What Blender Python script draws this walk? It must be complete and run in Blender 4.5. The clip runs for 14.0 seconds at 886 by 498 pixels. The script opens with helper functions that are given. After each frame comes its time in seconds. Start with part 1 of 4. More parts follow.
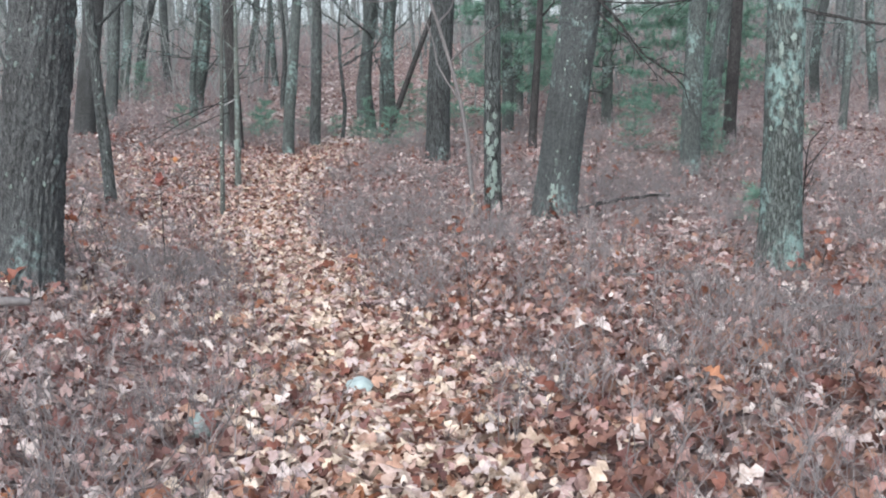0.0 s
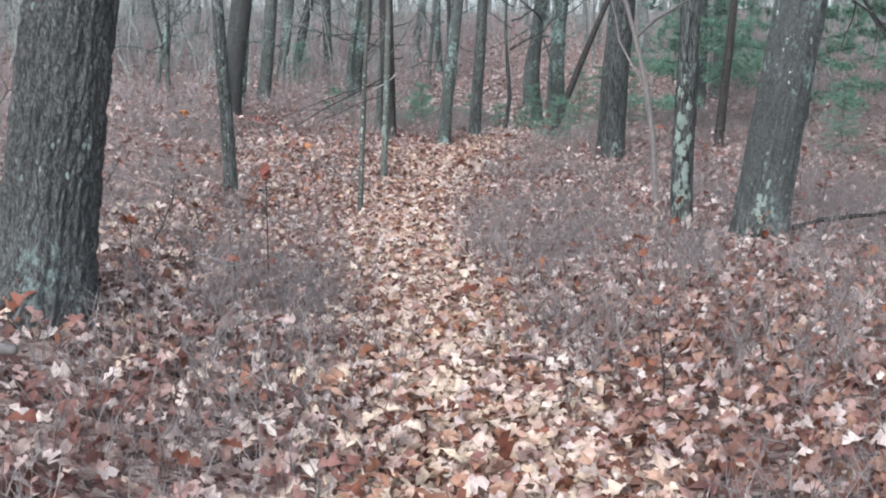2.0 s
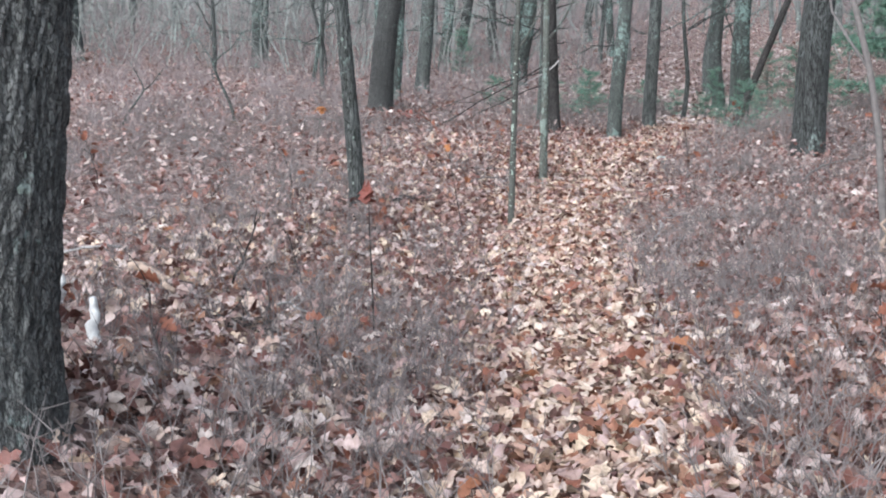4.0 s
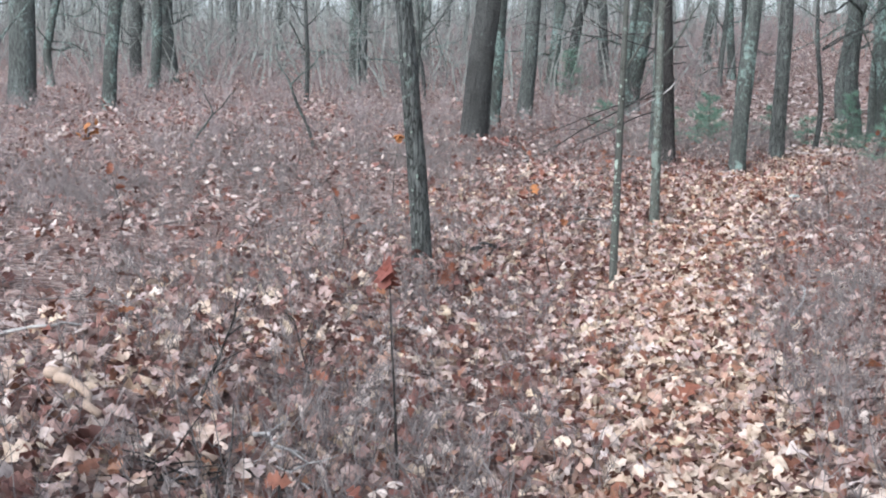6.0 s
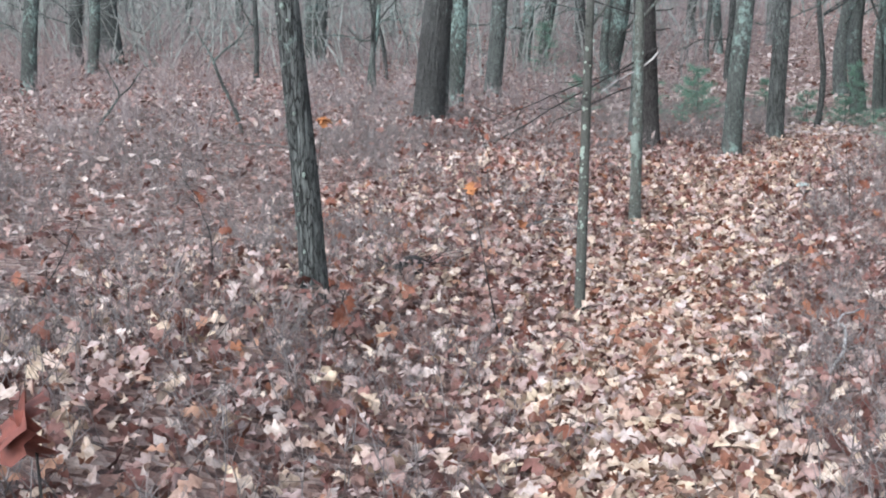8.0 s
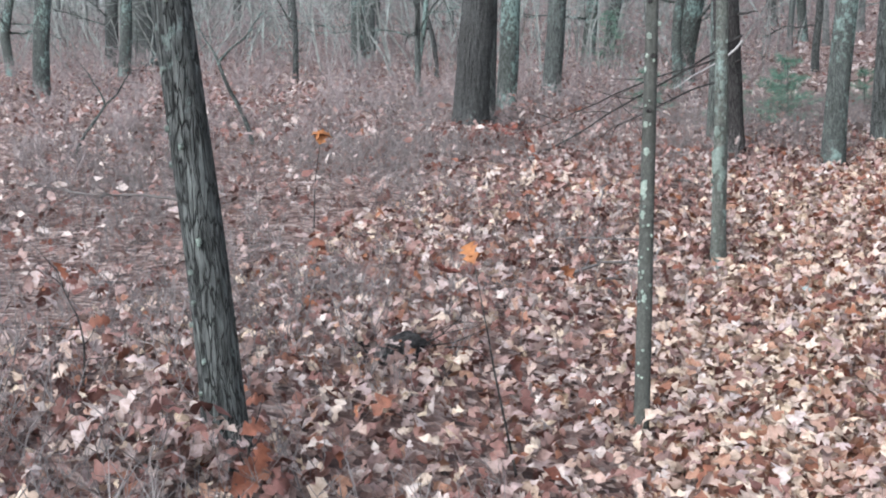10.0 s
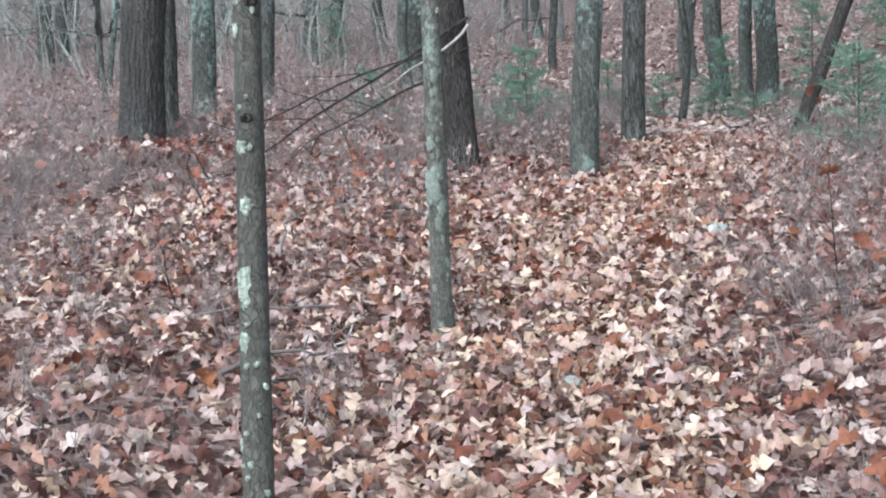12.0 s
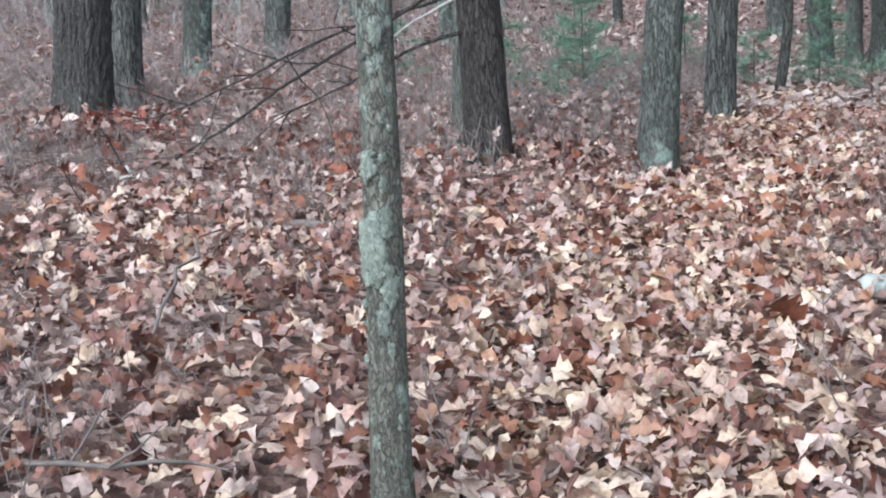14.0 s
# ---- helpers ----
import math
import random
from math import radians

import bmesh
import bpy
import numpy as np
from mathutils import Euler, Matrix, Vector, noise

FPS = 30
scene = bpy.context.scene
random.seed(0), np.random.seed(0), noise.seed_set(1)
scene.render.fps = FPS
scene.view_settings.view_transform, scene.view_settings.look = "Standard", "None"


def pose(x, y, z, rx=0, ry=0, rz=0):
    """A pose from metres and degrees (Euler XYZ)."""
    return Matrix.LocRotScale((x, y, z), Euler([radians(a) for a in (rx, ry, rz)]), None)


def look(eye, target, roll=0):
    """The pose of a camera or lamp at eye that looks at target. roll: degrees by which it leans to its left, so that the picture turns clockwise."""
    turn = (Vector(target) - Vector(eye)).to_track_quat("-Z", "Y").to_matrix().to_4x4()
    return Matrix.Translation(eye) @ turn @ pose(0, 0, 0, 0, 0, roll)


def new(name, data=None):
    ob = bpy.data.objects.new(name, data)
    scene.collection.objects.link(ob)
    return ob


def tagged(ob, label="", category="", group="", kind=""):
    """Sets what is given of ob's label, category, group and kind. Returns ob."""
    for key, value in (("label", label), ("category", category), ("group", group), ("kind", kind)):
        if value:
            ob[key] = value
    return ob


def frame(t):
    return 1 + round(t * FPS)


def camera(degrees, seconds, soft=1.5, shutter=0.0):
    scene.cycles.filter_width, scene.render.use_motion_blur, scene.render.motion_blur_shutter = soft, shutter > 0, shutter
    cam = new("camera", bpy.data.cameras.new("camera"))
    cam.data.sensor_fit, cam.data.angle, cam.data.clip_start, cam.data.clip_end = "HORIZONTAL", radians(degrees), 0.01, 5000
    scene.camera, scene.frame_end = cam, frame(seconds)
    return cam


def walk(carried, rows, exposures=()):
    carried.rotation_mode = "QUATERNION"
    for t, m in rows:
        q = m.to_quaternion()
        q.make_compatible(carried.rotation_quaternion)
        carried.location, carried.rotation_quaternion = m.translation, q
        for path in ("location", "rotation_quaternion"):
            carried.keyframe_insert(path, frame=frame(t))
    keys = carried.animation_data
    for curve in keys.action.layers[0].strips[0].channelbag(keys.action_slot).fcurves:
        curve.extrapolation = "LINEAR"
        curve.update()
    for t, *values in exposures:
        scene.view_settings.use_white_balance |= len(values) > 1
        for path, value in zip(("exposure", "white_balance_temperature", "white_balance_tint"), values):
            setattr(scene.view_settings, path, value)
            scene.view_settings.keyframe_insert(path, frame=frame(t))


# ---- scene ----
cam = camera(40.0, 14.0, soft=2.0, shutter=0.0)
# seconds, eye x, y, z, heading to the left, tilt up, lean to the right
PATH = [
    (0.0, -0.000, 0.000, 1.500, -1.10, -7.30, 1.17),
    (0.5, -0.039, 0.587, 1.448, 0.16, -7.67, 1.77),
    (1.0, -0.007, 1.200, 1.444, 0.09, -7.06, -1.96),
    (1.5, -0.050, 1.847, 1.436, 2.26, -7.76, -2.78),
    (2.0, -0.054, 2.539, 1.398, 6.56, -7.65, -0.49),
    (2.5, -0.117, 3.171, 1.367, 10.64, -7.32, -2.55),
    (2.7, -0.144, 3.413, 1.377, 11.69, -7.27, -1.25),
    (4.8, -0.325, 5.585, 1.435, 17.92, -8.71, 0.52),
    (5.0, -0.393, 5.803, 1.429, 19.87, -8.13, 0.19),
    (5.5, -0.546, 6.393, 1.413, 22.08, -6.54, 1.81),
    (6.0, -0.583, 7.038, 1.434, 20.13, -7.11, 0.62),
    (6.5, -0.662, 7.709, 1.400, 16.98, -6.51, 0.83),
    (7.0, -0.744, 8.379, 1.336, 14.33, -7.10, 2.25),
    (7.5, -0.846, 9.052, 1.344, 16.63, -7.80, -0.16),
    (7.7, -0.921, 9.302, 1.338, 18.31, -7.84, 0.82),
    (9.8, -1.465, 11.944, 1.387, 22.62, -8.21, 1.88),
    (10.0, -1.541, 12.210, 1.373, 22.94, -8.06, 2.51),
    (10.5, -1.705, 12.940, 1.372, 18.48, -7.65, 2.70),
    (11.0, -1.790, 13.673, 1.368, 18.11, -7.67, 2.58),
    (11.5, -1.885, 14.399, 1.325, 14.00, -7.41, 1.89),
    (12.0, -1.916, 15.165, 1.255, 11.26, -8.39, 3.95),
    (12.5, -1.980, 15.869, 1.255, 11.68, -8.55, 1.30),
    (13.0, -2.074, 16.606, 1.256, 10.31, -8.32, 1.57),
    (13.5, -2.106, 17.361, 1.247, 11.06, -8.00, 1.17),
    (14.0, -2.188, 18.061, 1.230, 14.30, -10.35, 3.51),
]
EXPOSURES = [(0.0, 0.85, 5860, 9), (2.7, 0.92, 5860, 9), (5.0, 1.0, 5860, 9), (7.5, 0.95, 5860, 9), (10.0, 0.97, 5860, 9), (14.0, 0.95, 5860, 9)]
walk(cam, [(t, pose(x, y, z, 90 + tilt, 0, turn) @ pose(0, 0, 0, 0, 0, -lean)) for t, x, y, z, turn, tilt, lean in PATH], EXPOSURES)

# ---- light: an overcast late-autumn sky ----
world = bpy.data.worlds.new("overcast")
scene.world = world
world.use_nodes = True
wn, wl = world.node_tree.nodes, world.node_tree.links
sky = wn.new("ShaderNodeTexSky")
sky.sky_type = "NISHITA"
sky.sun_disc = False
sky.sun_elevation = radians(38)
sky.sun_rotation = radians(200)
sky.air_density, sky.dust_density, sky.ozone_density = 1.0, 3.0, 1.0
grey_sky = wn.new("ShaderNodeHueSaturation")
grey_sky.inputs["Saturation"].default_value = 0.4
wl.new(sky.outputs[0], grey_sky.inputs["Color"])
wl.new(grey_sky.outputs[0], wn["Background"].inputs["Color"])
wn["Background"].inputs["Strength"].default_value = 0.15
sun = new("sun", bpy.data.lights.new("sun", "SUN"))
sun.data.energy, sun.data.angle, sun.data.color = 1.4, radians(80), (1.0, 0.98, 0.96)
sun.matrix_world = look((0, -20, 20), (6, 5, 0))

# ---- materials ----
def nodes_of(name):
    m = bpy.data.materials.new(name)
    m.use_nodes = True
    nt = m.node_tree
    return m, nt.nodes, nt.links, nt.nodes["Principled BSDF"]


def ramp(nodes, stops):
    r = nodes.new("ShaderNodeValToRGB")
    e = r.color_ramp.elements
    while len(e) < len(stops):
        e.new(0.5)
    for el, (p, c) in zip(e, stops):
        el.position, el.color = p, (*c, 1)
    return r


def noise_tex(nodes, links, vec, scale, detail=4.0, rough=0.6):
    n = nodes.new("ShaderNodeTexNoise")
    n.inputs["Scale"].default_value, n.inputs["Detail"].default_value, n.inputs["Roughness"].default_value = scale, detail, rough
    if vec is not None:
        links.new(vec, n.inputs["Vector"])
    return n


def mix(nodes, links, fac, a, b, blend="MIX"):
    m = nodes.new("ShaderNodeMix")
    m.data_type, m.blend_type = "RGBA", blend
    for sock, val in ((m.inputs[0], fac), (m.inputs[6], a), (m.inputs[7], b)):
        if isinstance(val, (int, float)):
            sock.default_value = val
        elif isinstance(val, tuple):
            sock.default_value = (*val, 1)
        else:
            links.new(val, sock)
    return m.outputs[2]


def mapped(nodes, links, coord, scale):
    tc = nodes.new("ShaderNodeTexCoord")
    mp = nodes.new("ShaderNodeMapping")
    mp.inputs["Scale"].default_value = scale
    links.new(tc.outputs[coord], mp.inputs["Vector"])
    return mp.outputs[0]


def bump(nodes, links, bsdf, height, strength, dist):
    b = nodes.new("ShaderNodeBump")
    b.inputs["Strength"].default_value, b.inputs["Distance"].default_value = strength, dist
    links.new(height, b.inputs["Height"])
    links.new(b.outputs[0], bsdf.inputs["Normal"])


def bark_material(name, dark, light, lichen, cover, plate=26.0, squash=0.16, groove=0.55, deep=0.012):
    """Furrowed bark with grey-green lichen crusts; cover: 0 to 1, how much lichen."""
    m, n, l, b = nodes_of(name)
    vec = mapped(n, l, "Object", (1, 1, squash))
    wob = noise_tex(n, l, vec, plate * 0.45, 3)
    sh = n.new("ShaderNodeVectorMath")
    sh.operation = "MULTIPLY_ADD"
    l.new(wob.outputs["Color"], sh.inputs[0])
    sh.inputs[1].default_value = (3.4 / plate,) * 3
    l.new(vec, sh.inputs[2])
    vo = n.new("ShaderNodeTexVoronoi")
    vo.feature = "DISTANCE_TO_EDGE"
    vo.inputs["Scale"].default_value = plate
    l.new(sh.outputs[0], vo.inputs["Vector"])
    crack = ramp(n, [(0.0, (0.05, 0.05, 0.05)), (0.1, (1, 1, 1))])
    l.new(vo.outputs["Distance"], crack.inputs[0])
    wave = noise_tex(n, l, vec, plate * 1.1, 6, 0.68)
    streak = ramp(n, [(0.33, (0.3, 0.3, 0.3)), (0.5, (1, 1, 1))])
    l.new(wave.outputs[0], streak.inputs[0])
    fur = n.new("ShaderNodeMath")
    fur.operation = "MULTIPLY"
    l.new(crack.outputs[0], fur.inputs[0])
    l.new(streak.outputs[0], fur.inputs[1])
    grain = noise_tex(n, l, vec, 60, 5, 0.7)
    broad = noise_tex(n, l, mapped(n, l, "Object", (1, 1, 0.5)), 2.2, 4)
    ob = n.new("ShaderNodeObjectInfo")
    tone = ramp(n, [(0.32, dark), (0.6, light), (0.78, tuple(v * 1.5 for v in light))])
    l.new(grain.outputs[0], tone.inputs[0])
    c = mix(n, l, fur.outputs[0], tuple(v * groove for v in dark), tone.outputs[0])
    rb = ramp(n, [(0.3, (0.75, 0.72, 0.7)), (0.7, (1.15, 1.15, 1.12))])
    l.new(broad.outputs[0], rb.inputs[0])
    c = mix(n, l, 1.0, c, rb.outputs[0], "MULTIPLY")
    ro = ramp(n, [(0.0, (0.78, 0.76, 0.75)), (1.0, (1.15, 1.13, 1.1))])
    l.new(ob.outputs["Random"], ro.inputs[0])
    c = mix(n, l, 1.0, c, ro.outputs[0], "MULTIPLY")
    spots = noise_tex(n, l, mapped(n, l, "Object", (1, 1, 0.7)), 20, 6, 0.7)
    patch = noise_tex(n, l, mapped(n, l, "Object", (1, 1, 0.6)), 2.6, 2)
    both = n.new("ShaderNodeMath")
    both.operation = "MULTIPLY"
    l.new(spots.outputs[0], both.inputs[0])
    l.new(patch.outputs[0], both.inputs[1])
    edge = 0.42 - 0.24 * cover
    lm = ramp(n, [(edge, (0, 0, 0)), (edge + 0.09, (0.9, 0.9, 0.9))])
    l.new(both.outputs[0], lm.inputs[0])
    c = mix(n, l, lm.outputs[0], c, lichen)
    l.new(c, b.inputs["Base Color"])
    b.inputs["Roughness"].default_value = 0.9
    b.inputs["Specular IOR Level"].default_value = 0.2
    hs = n.new("ShaderNodeMath")
    hs.operation = "MULTIPLY_ADD"
    hs.inputs[1].default_value = 0.35
    l.new(grain.outputs[0], hs.inputs[0])
    l.new(fur.outputs[0], hs.inputs[2])
    bump(n, l, b, hs.outputs[0], 0.9, deep)
    return m


OAK = bark_material("oak_bark", (0.1, 0.116, 0.113), (0.2, 0.228, 0.225), (0.3, 0.395, 0.36), 0.48, 36, 0.15, 0.36, 0.024)
GREY = bark_material("grey_bark", (0.075, 0.087, 0.084), (0.178, 0.205, 0.198), (0.28, 0.38, 0.34), 0.65, 60, 0.2, 0.6)
LICHEN = bark_material("lichen_bark", (0.065, 0.076, 0.072), (0.155, 0.18, 0.172), (0.26, 0.365, 0.33), 0.72, 55, 0.25, 0.6)
PLATED = bark_material("plated_oak_bark", (0.092, 0.099, 0.1), (0.2, 0.213, 0.215), (0.3, 0.385, 0.355), 0.42, 95, 0.35, 0.6, 0.012)
LEANBARK = bark_material("fine_oak_bark", (0.075, 0.083, 0.084), (0.158, 0.176, 0.178), (0.28, 0.37, 0.34), 0.52, 95, 0.35, 0.6, 0.012)
DEEPBARK = bark_material("furrowed_dark_bark", (0.07, 0.074, 0.075), (0.165, 0.175, 0.175), (0.27, 0.335, 0.31), 0.3, 95, 0.35, 0.6, 0.012)
OAKD = bark_material("dark_oak_bark", (0.058, 0.064, 0.063), (0.162, 0.18, 0.179), (0.27, 0.34, 0.31), 0.42, 38, 0.15, 0.36, 0.02)
SMOOTH = bark_material("smooth_bark", (0.1, 0.108, 0.098), (0.165, 0.178, 0.163), (0.33, 0.4, 0.36), 0.4, 60, 0.6, 0.9, 0.003)
SAPBARK = bark_material("sapling_bark", (0.1, 0.11, 0.1), (0.19, 0.205, 0.188), (0.3, 0.385, 0.345), 0.66, 60, 0.5, 0.75, 0.006)
DARK = bark_material("dark_bark", (0.035, 0.034, 0.034), (0.1, 0.098, 0.097), (0.26, 0.31, 0.285), 0.25, 50, 0.2, 0.6)
# bark of the distant trunks and thicket, with the haze mixed into its paler grey
FAR_HAZED = bark_material("hazed_far_bark", (0.14, 0.153, 0.151), (0.29, 0.312, 0.308), (0.32, 0.4, 0.365), 0.5, 9, 0.4, 0.8)


def leaf_material(name, stops, rough=0.62):
    m, n, l, b = nodes_of(name)
    g = n.new("ShaderNodeNewGeometry")
    r = ramp(n, stops)
    l.new(g.outputs["Random Per Island"], r.inputs[0])
    nz = noise_tex(n, l, mapped(n, l, "Object", (1, 1, 1)), 45, 4, 0.65)
    sp = ramp(n, [(0.3, (0.58, 0.55, 0.52)), (0.5, (0.98, 0.97, 0.96)), (0.7, (1.14, 1.14, 1.14))])
    l.new(nz.outputs[0], sp.inputs[0])
    c = mix(n, l, 1.0, r.outputs[0], sp.outputs[0], "MULTIPLY")
    blot = noise_tex(n, l, mapped(n, l, "Object", (1, 1, 1)), 14, 2, 0.5)
    bl = ramp(n, [(0.36, (0.76, 0.72, 0.68)), (0.56, (1.04, 1.04, 1.04))])
    l.new(blot.outputs[0], bl.inputs[0])
    c = mix(n, l, 1.0, c, bl.outputs[0], "MULTIPLY")
    l.new(c, b.inputs["Base Color"])
    b.inputs["Roughness"].default_value = rough
    b.inputs["Specular IOR Level"].default_value = 0.35
    bump(n, l, b, nz.outputs[0], 0.35, 0.004)
    return m


LEAF_PATH = leaf_material("trodden_leaves", [(0.0, (0.13, 0.056, 0.038)), (0.12, (0.26, 0.115, 0.07)), (0.24, (0.37, 0.215, 0.145)), (0.38, (0.46, 0.32, 0.265)), (0.56, (0.53, 0.415, 0.355)), (0.72, (0.58, 0.455, 0.345)), (0.88, (0.62, 0.515, 0.435)), (1.0, (0.67, 0.545, 0.4))])
LEAF_SIDE = leaf_material("fallen_leaves", [(0.0, (0.09, 0.042, 0.037)), (0.16, (0.19, 0.085, 0.07)), (0.34, (0.295, 0.17, 0.144)), (0.54, (0.37, 0.265, 0.243)), (0.72, (0.425, 0.332, 0.312)), (0.88, (0.505, 0.428, 0.395)), (1.0, (0.6, 0.515, 0.465))])
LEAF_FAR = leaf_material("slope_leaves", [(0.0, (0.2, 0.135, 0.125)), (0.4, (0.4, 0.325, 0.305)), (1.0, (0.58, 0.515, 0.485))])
LEAF_BROWN = leaf_material("russet_leaves", [(0.0, (0.12, 0.055, 0.042)), (0.5, (0.23, 0.12, 0.088)), (1.0, (0.35, 0.215, 0.155))])
LEAF_RED = leaf_material("red_brown_leaves", [(0.0, (0.13, 0.044, 0.034)), (1.0, (0.23, 0.07, 0.05))])
LEAF_ORANGE = leaf_material("orange_leaves", [(0.0, (0.31, 0.125, 0.048)), (1.0, (0.41, 0.175, 0.06))])
LEAF_RUST = leaf_material("rust_leaves", [(0.0, (0.14, 0.05, 0.035)), (0.6, (0.22, 0.085, 0.052)), (1.0, (0.31, 0.135, 0.068))])


def twig_material(name, a, c2):
    m, n, l, b = nodes_of(name)
    g = n.new("ShaderNodeNewGeometry")
    r = ramp(n, [(0.0, a), (1.0, c2)])
    l.new(g.outputs["Random Per Island"], r.inputs[0])
    nz = noise_tex(n, l, mapped(n, l, "Object", (1, 1, 1)), 30, 3)
    sp = ramp(n, [(0.3, (0.75, 0.75, 0.75)), (0.7, (1.15, 1.15, 1.15))])
    l.new(nz.outputs[0], sp.inputs[0])
    l.new(mix(n, l, 1.0, r.outputs[0], sp.outputs[0], "MULTIPLY"), b.inputs["Base Color"])
    b.inputs["Roughness"].default_value = 0.85
    return m


TWIG = twig_material("shrub_twigs", (0.118, 0.101, 0.096), (0.255, 0.226, 0.215))
# the brush twigs again, paler and pinker: distance haze painted into the colour
HAZED_TWIG = twig_material("hazed_far_twigs", (0.185, 0.15, 0.146), (0.35, 0.3, 0.292))
WHITEWOOD = twig_material("weathered_white_wood", (0.5, 0.5, 0.49), (0.66, 0.66, 0.64))
TANWOOD = twig_material("tan_wood", (0.34, 0.25, 0.19), (0.42, 0.32, 0.25))
DEADWOOD = twig_material("dead_wood", (0.085, 0.075, 0.07), (0.2, 0.18, 0.17))
PALEWOOD = twig_material("bleached_wood", (0.3, 0.29, 0.28), (0.45, 0.43, 0.41))
NEEDLE = leaf_material("pine_needles", [(0.0, (0.095, 0.19, 0.14)), (1.0, (0.2, 0.33, 0.25))], 0.5)


def soil_material():
    m, n, l, b = nodes_of("leaf_litter_ground")
    vec = mapped(n, l, "Object", (1, 1, 1))
    v = n.new("ShaderNodeTexVoronoi")
    v.inputs["Scale"].default_value = 21
    v.inputs["Randomness"].default_value = 1.0
    l.new(vec, v.inputs["Vector"])
    sep = n.new("ShaderNodeSeparateColor")
    l.new(v.outputs["Color"], sep.inputs[0])
    r = ramp(n, [(0.0, (0.06, 0.036, 0.031)), (0.3, (0.17, 0.1, 0.082)), (0.65, (0.32, 0.215, 0.18)), (1.0, (0.52, 0.42, 0.37))])
    l.new(sep.outputs[0], r.inputs[0])
    nz = noise_tex(n, l, vec, 1.3, 5)
    br = ramp(n, [(0.3, (0.7, 0.68, 0.68)), (0.7, (1.1, 1.1, 1.1))])
    l.new(nz.outputs[0], br.inputs[0])
    l.new(mix(n, l, 1.0, r.outputs[0], br.outputs[0], "MULTIPLY"), b.inputs["Base Color"])
    b.inputs["Roughness"].default_value = 0.9
    fine = noise_tex(n, l, vec, 40, 4)
    ad = n.new("ShaderNodeMath")
    ad.operation = "ADD"
    l.new(fine.outputs[0], ad.inputs[0])
    l.new(v.outputs["Distance"], ad.inputs[1])
    bump(n, l, b, ad.outputs[0], 0.9, 0.04)
    return m


SOIL = soil_material()


def stone_material():
    m, n, l, b = nodes_of("pale_stone")
    vec = mapped(n, l, "Object", (1, 1, 1))
    nz = noise_tex(n, l, vec, 14, 6)
    r = ramp(n, [(0.3, (0.22, 0.27, 0.25)), (0.7, (0.44, 0.5, 0.47))])
    l.new(nz.outputs[0], r.inputs[0])
    l.new(r.outputs[0], b.inputs["Base Color"])
    b.inputs["Roughness"].default_value = 0.85
    bump(n, l, b, nz.outputs[0], 0.6, 0.01)
    return m


STONE = stone_material()
DULLCRUST = bark_material("dull_lichen_crust", (0.22, 0.28, 0.255), (0.32, 0.39, 0.36), (0.4, 0.47, 0.43), 0.4, 60, 1.0, 0.97, 0.003)
CRUST = bark_material("lichen_crust", (0.36, 0.47, 0.42), (0.54, 0.64, 0.57), (0.58, 0.67, 0.6), 0.5, 60, 1.0, 0.97, 0.003)

# ---- the ground's shape ----
PY = [-5, 0, 3, 5.9, 9.5, 13.3, 15.5, 18.7, 20.7, 23, 26, 30, 40]
PX = [0.1, 0, -0.2, -0.33, -1.0, -1.88, -2.25, -2.4, -2.3, -2.0, -1.75, -1.6, -1.7]
HY = [-30, 0, 5.5, 7.5, 10, 13, 15, 18.7, 20.7, 22.5, 24.5, 27, 30, 35, 42, 50, 65, 80, 150, 400]
HZ = [0.1, 0.0, -0.02, -0.11, -0.13, -0.2, -0.24, -0.23, -0.12, 0.02, 0.15, 0.24, 0.3, 0.5, 1.1, 2.0, 3.7, 5.2, 10, 14]


def trail(y):
    return np.interp(y, PY, PX)


LY = [-5, 4.5, 6.3, 8, 9.2, 11, 13.2, 15, 17, 19.2, 21, 22.5, 24, 25.5, 27.3, 30.3, 40]
LX = [0.1, -0.12, -0.2, -0.55, -0.84, -1.06, -1.54, -1.9, -2.14, -2.36, -2.45, -2.5, -2.36, -2.14, -1.95, -1.84, -1.8]


def lane(y):
    """The trodden line of pale leaves."""
    return np.interp(y, LY, LX)


def ground_z(x, y):
    """The trail lies in a shallow trough; the wood rises slowly ahead and to the west."""
    x, y = np.asarray(x, float), np.asarray(y, float)
    z = np.interp(y, HY, HZ)
    s = np.clip((np.abs(x - trail(y)) - 0.5) / 1.6, 0, 1)
    z = z + 0.2 * s * s * (3 - 2 * s)
    z = z + 0.06 * np.clip(-x - 4.5, 0, 40) * np.clip((90 - y) / 60, 0, 1) + 0.03 * np.clip(x - 4, 0, 60)
    z = z + 0.17 * np.clip((trail(y) - x - 1.1) / 1.2, 0, 1) * np.clip((y - 6.5) / 2, 0, 1) * np.clip((19 - y) / 3, 0, 1)
    z = z + 0.17 * np.exp(-((x + 2.75) ** 2 + (y - 8.2) ** 2) / 1.8) + 0.08 * np.exp(-((x - 1.3) ** 2 + (y - 14.6) ** 2) / 2.5)
    return z + 0.018 * np.sin(x * 3.1 + 1.3 * np.sin(y * 1.7)) * np.sin(y * 2.7 + 0.8)


